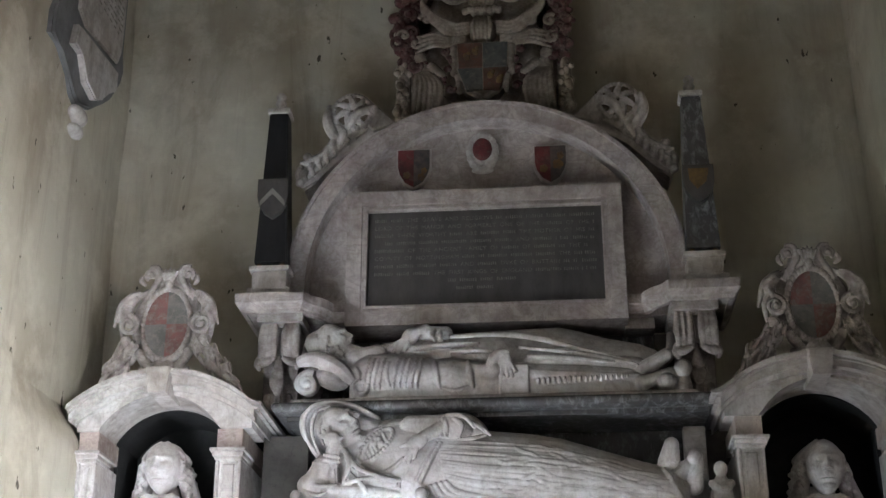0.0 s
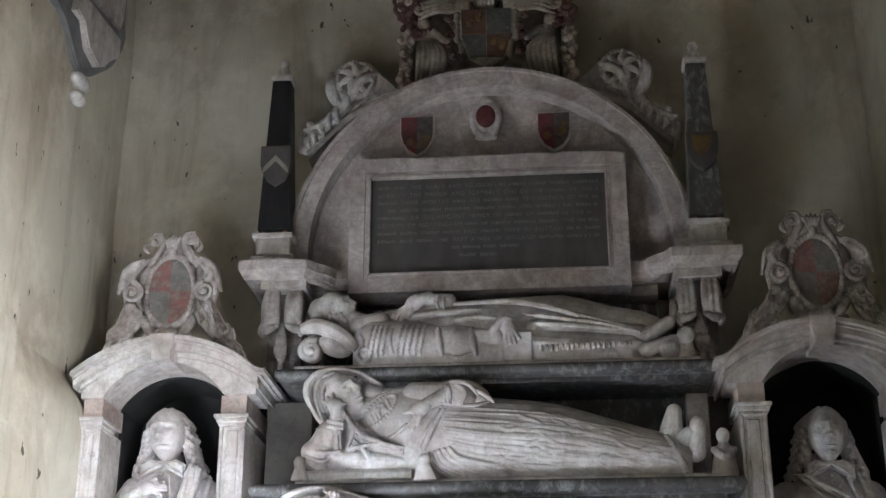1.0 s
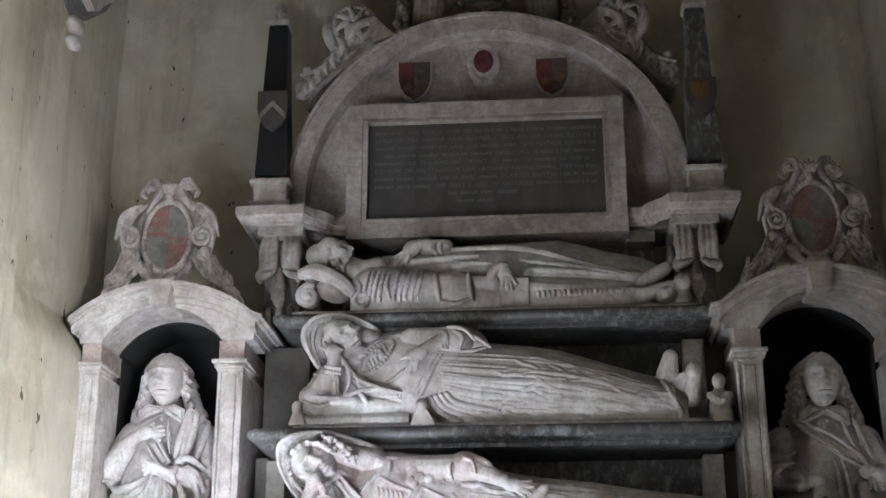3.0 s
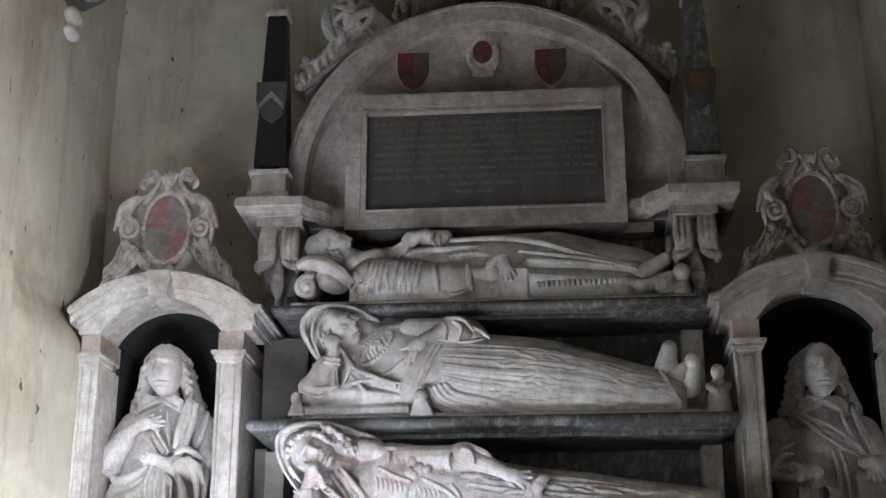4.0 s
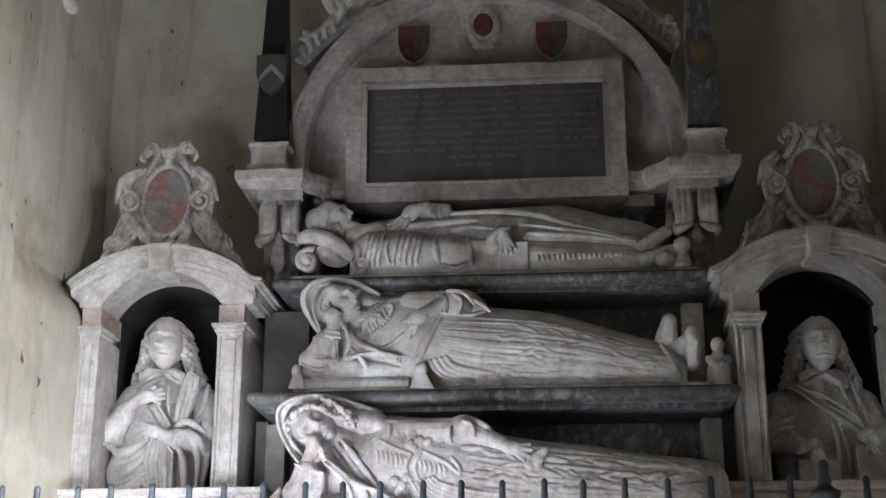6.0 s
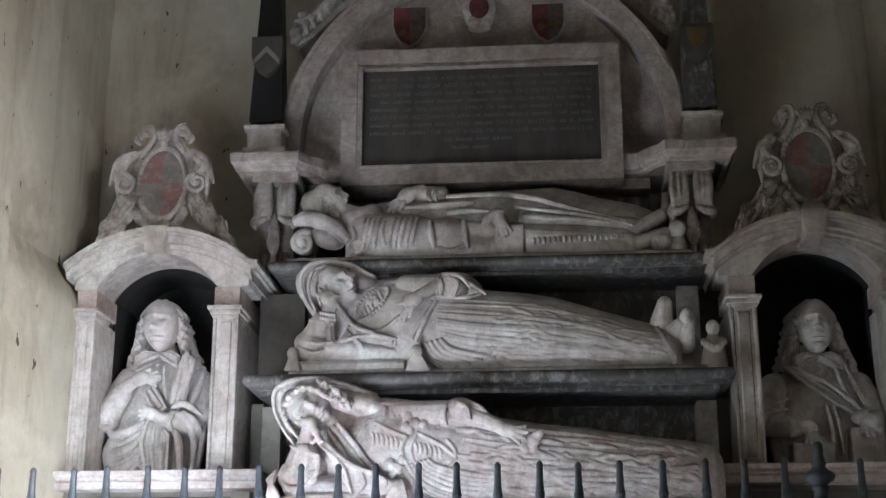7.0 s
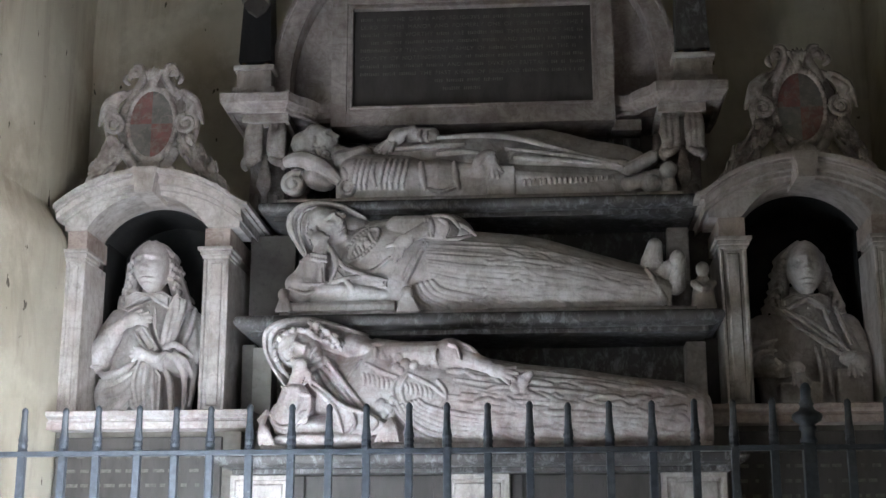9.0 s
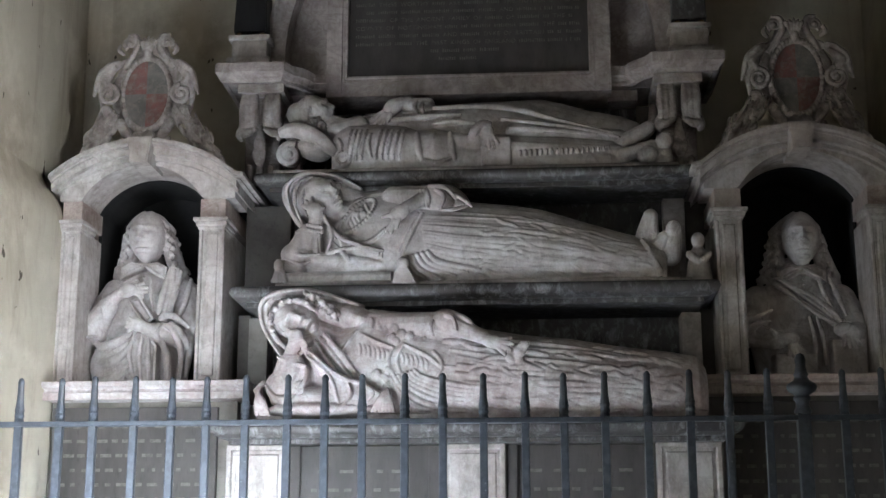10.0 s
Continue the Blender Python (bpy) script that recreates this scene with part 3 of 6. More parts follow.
def painted_shield(name, cx, z0, z1, w, y, depth, left, right, charges, parent, label):
    o = shield_outline(cx, z0, z1, w)
    base = part(name, prism(bmesh.new(), o, y, y + depth, 0.004), MARBLE, parent, label)
    inner = shield_outline(cx, z0 + 0.012, z1 - 0.008, w - 0.016)
    for side, mat, field in ((-1, left, "left_field"), (1, right, "right_field")):
        part("painted_field", prism(bmesh.new(), half_outline(inner, cx, side), y - 0.003, y + 0.004), mat, base)
    for u, v, r in charges:
        bm = bmesh.new()
        for a in range(5):
            ball(bm, (cx + u * w + 0.6 * r * math.cos(a * 1.257), y - 0.003, z0 + v * (z1 - z0) + 0.6 * r * math.sin(a * 1.257)), (r * 0.5, 0.006, r * 0.6), seg=8)
        part("charge", bm, GOLD, base, "worn gilded charge")
    return base


painted_shield("shield", -0.67, 4.281, 4.511, 0.178, 6.17, 0.05, RED, DARKPAINT, ((0.22, 0.3, 0.02), (0.3, 0.45, 0.015), (-0.2, 0.35, 0.018)), tomb, "red and black painted stone shield")
painted_shield("shield", 0.024, 4.282, 4.504, 0.173, 6.17, 0.05, RED, DARKPAINT, ((0.22, 0.5, 0.026), (0.3, 0.72, 0.018), (-0.2, 0.4, 0.02)), tomb, "red and dark painted stone shield")
bm = bmesh.new()
ball(bm, (-0.319, 6.19, 4.484), (0.066, 0.03, 0.085), seg=20)
for k in range(18):
    a = 2 * math.pi * k / 18
    ball(bm, (-0.319 + 0.068 * math.cos(a), 6.18, 4.479 + 0.095 * math.sin(a)), (0.018, 0.022, 0.022), seg=8)
ball(bm, (-0.319, 6.185, 4.381), (0.06, 0.02, 0.02))
badge = carve(part("badge", bm, STATUE, tomb, "carved oval badge with a red centre", True), 0.005, 1)
part("badge_field", ball(bmesh.new(), (-0.319, 6.155, 4.486), (0.05, 0.014, 0.064), seg=20), RED, badge, "red painted oval", True)

# scrolls that ride on the arch
for s in (-1, 1):
    bm = bmesh.new()
    w = lambda u, z, y=6.2: (C + s * u, y, z)
    plate = [(0.44, 4.66), (0.50, 4.72), (0.57, 4.78), (0.60, 4.835), (0.66, 4.865), (0.73, 4.855), (0.785, 4.81), (0.80, 4.74), (0.785, 4.67), (0.80, 4.60), (0.84, 4.52), (0.90, 4.48), (0.955, 4.475), (0.945, 4.44), (0.955, 4.38), (0.93, 4.32), (0.86, 4.38), (0.74, 4.52), (0.60, 4.60)]
    prism(bm, [(C + s * u, z) for u, z in plate], 6.215, 6.385, 0.012)
    sc = part("arch_scroll", bm, MARBLE, tomb, "carved leafy scroll on the arch")
    bm = bmesh.new()
    boss = bmesh.new()
    bmesh.ops.create_cone(boss, cap_ends=True, segments=32, radius1=0.118, radius2=0.105, depth=0.03, matrix=Matrix.Translation((C + s * 0.69, 6.208, 4.755)) @ pose(0, 0, 0, 90, 0, 0))
    part("boss", boss, DULL, sc, "brown-stained round boss")
    prism(bm, [(C + s * u, z) for u, z in ((0.45, 4.68), (0.52, 4.745), (0.60, 4.83), (0.62, 4.70), (0.58, 4.64))], 6.20, 6.24, 0.006)
    prism(bm, [(C + s * u, z) for u, z in ((0.60, 4.66), (0.78, 4.66), (0.81, 4.59), (0.86, 4.51), (0.955, 4.48), (0.955, 4.36), (0.90, 4.38), (0.76, 4.53))], 6.205, 6.24, 0.006)
    for k in range(30):
        a0 = 2 * math.pi * k / 30
        ball(bm, (C + s * (0.69 + 0.098 * math.cos(a0)), 6.205, 4.755 + 0.098 * math.sin(a0)), (0.017, 0.02, 0.017), seg=8)
    for k in range(7):
        a0 = radians(15 + 51 * k)
        r = lambda f, d=0.0: (C + s * (0.69 + f * math.cos(a0 + d)), 6.185, 4.755 + f * math.sin(a0 + d))
        fold(bm, [r(0.012), r(0.045, 0.5), r(0.09, 0.25)], 0.019)
    fold(bm, [w(0.58, 4.79, 6.21), w(0.66, 4.73, 6.17), w(0.72, 4.64, 6.2)], 0.026)
    fold(bm, [w(0.81, 4.80, 6.21), w(0.815, 4.70, 6.18), w(0.78, 4.62, 6.19), w(0.70, 4.585, 6.2)], 0.03)
    fold(bm, [w(0.775, 4.68, 6.2), w(0.73, 4.62, 6.18), w(0.76, 4.55, 6.2)], 0.022)
    for k in range(5):
        fold(bm, [w(0.76 + 0.035 * k, 4.62 - 0.045 * k, 6.2), w(0.79 + 0.035 * k, 4.56 - 0.04 * k, 6.185), w(0.77 + 0.037 * k, 4.50 - 0.035 * k, 6.2)], 0.017)
    fold(bm, [w(0.78, 4.58, 6.2), w(0.84, 4.51, 6.19), w(0.90, 4.475, 6.19), w(0.955, 4.47, 6.2)], 0.02)
    ball(bm, w(0.915, 4.50, 6.19), (0.024, 0.024, 0.024))
    ball(bm, w(0.95, 4.355, 6.19), (0.024, 0.024, 0.024))
    fold(bm, [w(0.945, 4.45, 6.2), w(0.96, 4.40, 6.19), w(0.935, 4.33, 6.2)], 0.018)
    carve(part("leaf_carving", bm, MARBLE, sc, "pale carved leaves", True), 0.005, 0)

# ---- obelisks on the cornice ----
for s in (-1, 1):
    x, y = C + s * 1.04, 6.07
    ob = thing("obelisk", (x, y, 3.655), "black marble obelisk with a painted shield" if s < 0 else "scratched black marble obelisk with a gilded shield", "obelisk", "obelisks on the tomb")
    bm = boxes((x - 0.105, x + 0.105, y - 0.105, y + 0.105, 3.656, 3.70), (x - 0.085, x + 0.085, y - 0.085, y + 0.085, 3.70, 3.79), (x - 0.10, x + 0.10, y - 0.10, y + 0.10, 3.79, 3.815), bevel=0.008)
    part("pedestal", bm, MARBLE, ob, "white marble pedestal")
    for a in (-1, 1):
        for b in (-1, 1):
            part("ball_foot", ball(bmesh.new(), (x + a * 0.055, y + b * 0.055, 3.827), (0.016,) * 3, seg=10), GOLD, ob, "", True)
    bm = bmesh.new()
    a, b = 0.08, 0.047
    va = [bm.verts.new((x + i * a, y + j * a, 3.835)) for i, j in ((-1, -1), (1, -1), (1, 1), (-1, 1))]
    vb = [bm.verts.new((x + i * b, y + j * b, 4.67)) for i, j in ((-1, -1), (1, -1), (1, 1), (-1, 1))]
    for i in range(4):
        bm.faces.new((va[i], va[(i + 1) % 4], vb[(i + 1) % 4], vb[i]))
    bm.faces.new(va[::-1])
    bm.faces.new(vb)
    bmesh.ops.bevel(bm, geom=list(bm.edges), offset=0.005, segments=2, affect="EDGES")
    part("shaft", bm, DARKSTONE if s < 0 else BLACK, ob, "tapering black marble shaft")
    part("cap", boxes((x - 0.058, x + 0.058, y - 0.058, y + 0.058, 4.671, 4.70), bevel=0.008), MARBLE, ob)
    part("finial", lathe(bmesh.new(), x, y, [(0.012, 4.70), (0.024, 4.705), (0.018, 4.725), (0.03, 4.742), (0.026, 4.758), (0.012, 4.765), (0.026, 4.78), (0.027, 4.79), (0.018, 4.805), (0.004, 4.81)]), MARBLE, ob, "turned white finial", True)
    if s < 0:
        sh = part("shield", prism(bmesh.new(), shield_outline(x, 4.065, 4.275, 0.152), 5.965, 6.0, 0.004), SLATE, ob, "dark shield with a pale chevron")
        bm = bmesh.new()
        prism(bm, [(x - 0.066, 4.12), (x, 4.19), (x + 0.066, 4.12), (x + 0.06, 4.155), (x, 4.222), (x - 0.06, 4.155)], 5.961, 5.968)
        part("chevron", bm, GREY, sh, "pale chevron")
        part("mount", boxes((x - 0.04, x + 0.04, 5.99, 6.05, 4.10, 4.24)), BLACK, sh)
    else:
        sh = part("shield", prism(bmesh.new(), shield_outline(x, 4.06, 4.262, 0.148), 5.965, 6.0, 0.004), SLATE, ob, "dark shield with worn gilding")
        part("gilding", prism(bmesh.new(), [(x - 0.05, 4.24), (x + 0.05, 4.24), (x + 0.035, 4.17), (x - 0.01, 4.13), (x - 0.045, 4.18)], 5.962, 5.968), GOLD, sh, "worn gilded charge")
        part("mount", boxes((x - 0.04, x + 0.04, 5.99, 6.05, 4.10, 4.24)), BLACK, sh)

# ---- coat of arms above the arch ----
coat = thing("coat_of_arms", (C, 6.25, 4.73), "carved coat of arms with red mantling and supporters", "carving")
bm = bmesh.new()
prism(bm, shield_outline(-0.31, 4.775, 5.135, 0.30), 6.16, 6.36, 0.02)
for k in range(9):
    for e in (-1, 1):
        ball(bm, (-0.31 + e * (0.155 - 0.004 * k * (k > 5)), 6.17, 5.13 - 0.036 * k), (0.018, 0.02, 0.024), seg=8)
part("backing", prism(bmesh.new(), [(C - 0.36, 4.66), (C + 0.36, 4.66), (C + 0.40, 5.05), (C + 0.34, 5.6), (C - 0.34, 5.6), (C - 0.40, 5.05)], 6.25, BACK - 0.01, 0.02), GRIMY, coat, "stained stone backing")
arms = carve(part("arms_shield", bm, DULL, coat, "quartered shield of faded paint", True), 0.006, 1)
for e, z0, z1, mat in ((-1, 4.965, 5.115, FADEDRED), (1, 4.965, 5.115, GREEN), (-1, 4.83, 4.963, GREEN), (1, 4.83, 4.963, FADEDRED)):
    low = 0.125 if z0 > 4.9 else 0.085
    pts = [(-0.31 + e * 0.002, z0), (-0.31 + e * low, z0), (-0.31 + e * 0.132, z1), (-0.31 + e * 0.002, z1)]
    q = part("painted_quarter", prism(bmesh.new(), pts, 6.152, 6.17, 0.004), mat, arms)
    for k in range(2 if mat == FADEDRED else 0):
        c = Vector((-0.31 + e * (0.04 + 0.045 * k), 6.15, (z0 + z1) / 2 + 0.02 - 0.03 * k))
        bm = ball(bmesh.new(), c, (0.018, 0.005, 0.024), (0, 20 * e, 0), 10)
        ball(bm, c + Vector((0.012, 0, 0.02)), (0.012, 0.005, 0.012), seg=8)
        part("charge", bm, GOLD, q, "", True)
bm = bmesh.new()
ball(bm, (-0.31, 6.22, 5.22), (0.075, 0.08, 0.085))
limb(bm, (-0.31, 6.24, 5.12), (-0.31, 6.22, 5.2), 0.05, 0.06)
for k in range(5):
    fold(bm, [(-0.35 + 0.02 * k, 6.16, 5.14), (-0.355 + 0.0225 * k, 6.14, 5.21), (-0.345 + 0.0175 * k, 6.16, 5.285)], 0.011)
for k in range(9):
    ball(bm, (-0.40 + 0.0225 * k, 6.17, 5.325 + 0.006 * (k % 2)), (0.018, 0.03, 0.022), (0, 25, 0), 8)
limb(bm, (-0.33, 6.22, 5.36), (-0.37, 6.22, 5.5), 0.05, 0.035)
limb(bm, (-0.28, 6.22, 5.36), (-0.22, 6.2, 5.46), 0.04, 0.025)
for k in range(6):
    fold(bm, [(-0.36 + 0.02 * k, 6.19, 5.36), (-0.38 + 0.03 * k, 6.16, 5.44), (-0.36 + 0.026 * k, 6.18, 5.52)], 0.014)
carve(part("helm", bm, DULL, coat, "carved pale helm and crest", True), 0.005, 0)
rng = random.Random(8)
for s in (-1, 1):
    w = lambda u, z, y=6.2: (C + s * u, y, z)
    bm = bmesh.new()
    for k in range(4):
        d = 0.022 * k
        fold(bm, [w(0.07, 5.27 - d, 6.2), w(0.16, 5.24 - d, 6.17), w(0.25, 5.29 - d * 0.6, 6.16), w(0.32, 5.38 - d * 0.5, 6.17), w(0.29, 5.47 - d * 0.3, 6.18)], 0.018)
        fold(bm, [w(0.09, 5.17 - d * 0.5, 6.18), w(0.18, 5.15 - d * 0.6, 6.16), w(0.26, 5.18 - d, 6.16), w(0.36, 5.17 - d * 1.4, 6.17)], 0.014)
    fold(bm, [w(0.08, 5.42), w(0.18, 5.40, 6.17), w(0.25, 5.5, 6.17)], 0.026)
    fold(bm, [w(0.14, 5.46), w(0.22, 5.47, 6.17), w(0.30, 5.55, 6.17)], 0.022)
    for k in range(5):
        spiral(bm, C + s * rng.uniform(0.2, 0.42), 6.17, rng.uniform(5.1, 5.5), 0.04, 1.2, 0.012, s, rng.uniform(0, 6))
    carve(part("mantling", bm, GRIMY, coat, "pale carved mantling strands", True), 0.005, 0)
    bm = bmesh.new()
    for k in range(26):
        t = k / 25
        u, z = 0.30 + 0.13 * math.sin(2.7 * t), 5.55 - 0.55 * t
        spiral(bm, C + s * (u + rng.uniform(-0.06, 0.05)), 6.2 + rng.uniform(-0.03, 0.03), z + rng.uniform(-0.02, 0.02), rng.uniform(0.03, 0.05), 1.2, 0.0145, s if k % 2 else -s, rng.uniform(0, 6))
    for k in range(6):
        spiral(bm, C + s * (0.185 + 0.02 * math.sin(2 * k)), 6.17, 5.13 - 0.055 * k, 0.026, 1.1, 0.011, s, 1.3 * k)
    for k in range(7):
        z = 5.5 - 0.075 * k
        fold(bm, [w(0.36, z + 0.05, 6.24), w(0.44 + 0.02 * (k % 2), z, 6.21), w(0.39, z - 0.05, 6.22)], 0.022)
    prism(bm, [(C + s * u, z) for u, z in ((0.26, 5.55), (0.44, 5.55), (0.455, 5.3), (0.43, 5.1), (0.36, 5.04), (0.30, 5.12))], 6.25, 6.38)
    carve(part("red_mantling", bm, DULLRED, coat, "curling red painted mantling", True), 0.005, 0)
    # seated supporter, plain
    bm = bmesh.new()
    ball(bm, w(0.31, 4.965, 6.22), (0.055, 0.05, 0.09), (0, s * 12, 0))
    ball(bm, w(0.335, 5.06, 6.2), (0.036, 0.04, 0.042))
    limb(bm, w(0.27, 5.0, 6.18), w(0.21, 4.93, 6.15), 0.024, 0.018)
    for k in range(6):
        fold(bm, [w(0.29 + 0.012 * k, 4.96, 6.18), w(0.22 + 0.026 * k, 4.86, 6.15), w(0.235 + 0.026 * k, 4.71, 6.16)], 0.017)
    ball(bm, w(0.28, 4.79, 6.25), (0.11, 0.05, 0.09))
    prism(bm, [(C + s * u, z) for u, z in ((0.0, 4.72), (0.40, 4.62), (0.40, 4.9), (0.2, 4.9), (0.0, 4.8))], 6.27, 6.38)
    carve(part("supporter", bm, DULL, coat, "plain carved supporter beside the shield", True), 0.005, 0)
    bm = bmesh.new()
    for k in range(34):
        t = k / 33
        ball(bm, w(0.425 + rng.uniform(-0.032, 0.032), 4.67 + 0.34 * t, 6.19 + rng.uniform(-0.03, 0.02)), (rng.uniform(0.012, 0.024),) * 3, seg=8)
    limb(bm, w(0.43, 4.67, 6.24), w(0.42, 5.0, 6.24), 0.045, 0.035)
    carve(part("fruit_drop", bm, GRIMY, coat, "carved drop of fruit and flowers", True), 0.005, 0)

# ---- niche monuments at both sides ----
def arch_top(u):
    return max(3.045, 2.582 + math.sqrt(max(0.0, 0.628 ** 2 - u * u)))


def niche_monument(cx, s, where):
    """s: +1 where the outer side is at larger x."""
    n = thing("niche_monument", (cx, 6.0, 0), where, "wall monument", "niche monuments beside the tomb")
    X = lambda u: cx + s * u

    def span(u0, u1):
        return sorted((X(u0), X(u1)))

    outer = 0.43 if s < 0 else 0.45
    for u0, u1 in ((0.296, 0.385), (-0.36, -0.245)):
        a, b = span(u0, u1)
        pl = panelled_pilaster("pilaster", a, b, 5.78, BACK, 2.125, 2.825, MARBLE, n, 0.026, "fluted white marble pilaster")
        part("capital", boxes((a - 0.012, b + 0.012, 5.758, 5.95, 2.826, 2.846), (a - 0.022, b + 0.022, 5.745, 5.96, 2.846, 2.862), (a - 0.004, b + 0.004, 5.77, 5.95, 2.812, 2.828), bevel=0.004), MARBLE, pl, "moulded capital")
        part("frieze_block", boxes((a, b, 5.785, BACK, 2.863, 2.955), bevel=0.003), PINK, pl, "pinkish veined marble block")
    bm = bmesh.new()
    us = [-0.46 + 0.02 * i for i in range(int((0.46 + outer) / 0.02) + 1)]
    for up, down, y, cut in ((0.0, 0.02, 5.665, 0.0), (0.019, 0.03, 5.698, 0.01), (0.029, 0.06, 5.712, 0.025), (0.059, 0.078, 5.752, 0.035)):
        uu = [u for u in us if -0.461 + cut <= u <= outer - cut * 0.3]
        prism(bm, [(X(u), arch_top(u) - up) for u in uu] + [(X(u), arch_top(u) - down) for u in uu[::-1]], y, BACK)
    uu = [u for u in us if -0.41 <= u <= outer - 0.02]

    def soffit(u):
        return 2.802 + math.sqrt(max(0.0, 0.318 ** 2 - (u - 0.0255) ** 2)) if -0.2449 < u < 0.2959 else 2.956

    fine = sorted(set(uu + [-0.2448 + 0.5406 * i / 24 for i in range(25)]))
    prism(bm, [(X(u), arch_top(u) - 0.077) for u in fine] + [(X(u), min(soffit(u), arch_top(u) - 0.082)) for u in fine[::-1]], 5.782, 6.04)
    part("arch", bm, MARBLE, n, "curved marble hood with moulded edge")
    bm = prism(bmesh.new(), [(X(-0.03), 3.095), (X(0.05), 3.095), (X(0.066), 3.212), (X(-0.046), 3.212)], 5.648, 5.9, 0.006)
    part("keystone", bm, MARBLE, n, "plain marble keystone")
    # near-black hollow
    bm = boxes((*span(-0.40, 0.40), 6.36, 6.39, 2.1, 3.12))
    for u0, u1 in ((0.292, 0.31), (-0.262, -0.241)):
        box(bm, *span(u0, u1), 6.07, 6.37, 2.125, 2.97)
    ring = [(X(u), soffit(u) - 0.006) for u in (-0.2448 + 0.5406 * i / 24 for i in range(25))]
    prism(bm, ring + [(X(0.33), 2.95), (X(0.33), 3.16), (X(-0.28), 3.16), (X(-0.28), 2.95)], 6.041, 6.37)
    part("hollow", bm, NEARBLACK, n, "near-black arched hollow")
    # sill and base
    a, b = span(-0.50, outer - 0.02)
    bm = bar_x(bmesh.new(), [(5.69, 2.045), (5.69, 2.075), (5.70, 2.08), (5.702, 2.09), (5.685, 2.096), (5.675, 2.102), (5.675, 2.12), (5.68, 2.124), (BACK, 2.124), (BACK, 2.045)], a, b)
    part("sill", bm, PINK if s > 0 else STAINED, n, "moulded sill of stained pink marble")
    a, b = span(-0.44, outer - 0.02)
    base = part("base", boxes((a, b, 5.80, BACK, 0.0, 2.046)), GREY, n)
    bm = bmesh.new()
    a, b = span(-0.36, 0.37)
    box(bm, a, b, 5.775, 5.82, 0.35, 2.02, 0.004)
    pan = part("inscription_panel", bm, SLATE, n, "dark slate panel with faint lettering")
    bm = bmesh.new()
    rng = random.Random(int(cx * 50))
    for r in range(12):
        x = a + 0.03 + rng.uniform(0, 0.03)
        while x < b - 0.05:
            w = rng.uniform(0.012, 0.05)
            box(bm, x, min(x + w, b - 0.03), 5.7725, 5.7755, 1.93 - r * 0.062, 1.93 - r * 0.062 + 0.014)
            x += w + rng.uniform(0.012, 0.05)
    tagged(part("worn_lettering", bm, LETTER, pan, "illegible worn lettering"), kind="stuff")
    # armorial cartouche
    ox, oz = cx + (-0.045 if s < 0 else 0.04), 3.478
    bm = bmesh.new()
    Y = 5.86
    for k in range(40):
        a = 2 * math.pi * k / 40
        ball(bm, (ox + 0.112 * math.cos(a), Y - 0.015, oz + 0.177 * math.sin(a)), (0.015, 0.022, 0.02), seg=8)
    ball(bm, (ox, Y + 0.02, oz), (0.122, 0.03, 0.188), seg=18)
    for e in (-1, 1):
        spiral(bm, ox + e * 0.172, Y - 0.045, oz - 0.01, 0.05, 1.7, 0.0125, e, radians(100))
        fold(bm, [(ox + e * 0.10, Y, oz + 0.18), (ox + e * 0.165, Y - 0.02, oz + 0.12), (ox + e * 0.185, Y - 0.03, oz + 0.06), (ox + e * 0.212, Y - 0.02, oz + 0.01), (ox + e * 0.205, Y, oz - 0.07)], 0.019)
        fold(bm, [(ox + e * 0.145, Y - 0.03, oz + 0.13), (ox + e * 0.2, Y - 0.04, oz + 0.075), (ox + e * 0.16, Y - 0.03, oz + 0.04)], 0.022)
        spiral(bm, ox + e * 0.088, Y - 0.02, oz + 0.25, 0.030, 1.6, 0.010, e, radians(-60 if e > 0 else 240))
        fold(bm, [(ox + e * 0.115, Y, oz + 0.13), (ox + e * 0.075, Y - 0.015, oz + 0.185), (ox + e * 0.052, Y - 0.02, oz + 0.235), (ox + e * 0.062, Y - 0.02, oz + 0.285), (ox + e * 0.10, Y - 0.02, oz + 0.292)], 0.017)
        fold(bm, [(ox + e * 0.115, Y - 0.01, oz + 0.20), (ox + e * 0.135, Y - 0.03, oz + 0.215), (ox + e * 0.13, Y - 0.03, oz + 0.245)], 0.012)
        for w in range(3):
            fold(bm, [(ox + e * (0.135 + 0.01 * w), Y - 0.02, oz + 0.165 - 0.012 * w), (ox + e * (0.185 + 0.014 * w), Y - 0.045, oz + 0.125 - 0.012 * w), (ox + e * (0.222 + 0.012 * w), Y - 0.03, oz + 0.05 - 0.03 * w)], 0.014)
        spiral(bm, ox + e * 0.075, Y - 0.01, oz - 0.225, 0.036, 1.3, 0.015, -e, radians(30 if e > 0 else 150))
        fold(bm, [(ox + e * 0.125, Y, oz - 0.12), (ox + e * 0.1, Y - 0.02, oz - 0.17), (ox + e * 0.04, Y - 0.01, oz - 0.24)], 0.024)
        ball(bm, (ox + e * 0.115, Y - 0.03, oz - 0.145), (0.022, 0.024, 0.026))
        ball(bm, (ox + e * 0.185, Y - 0.02, oz - 0.085), (0.03, 0.03, 0.034))
    strap = [(0.0, 0.255), (0.045, 0.275), (0.075, 0.25), (0.09, 0.20), (0.13, 0.155), (0.165, 0.09), (0.18, 0.0), (0.165, -0.06), (0.125, -0.11), (0.09, -0.17), (0.05, -0.25)]
    prism(bm, [(ox + u, oz + w) for u, w in strap] + [(ox - u, oz + w) for u, w in strap[:0:-1]], Y + 0.005, Y + 0.05, 0.008)
    ball(bm, (ox, Y + 0.005, oz + 0.215), (0.062, 0.022, 0.06))
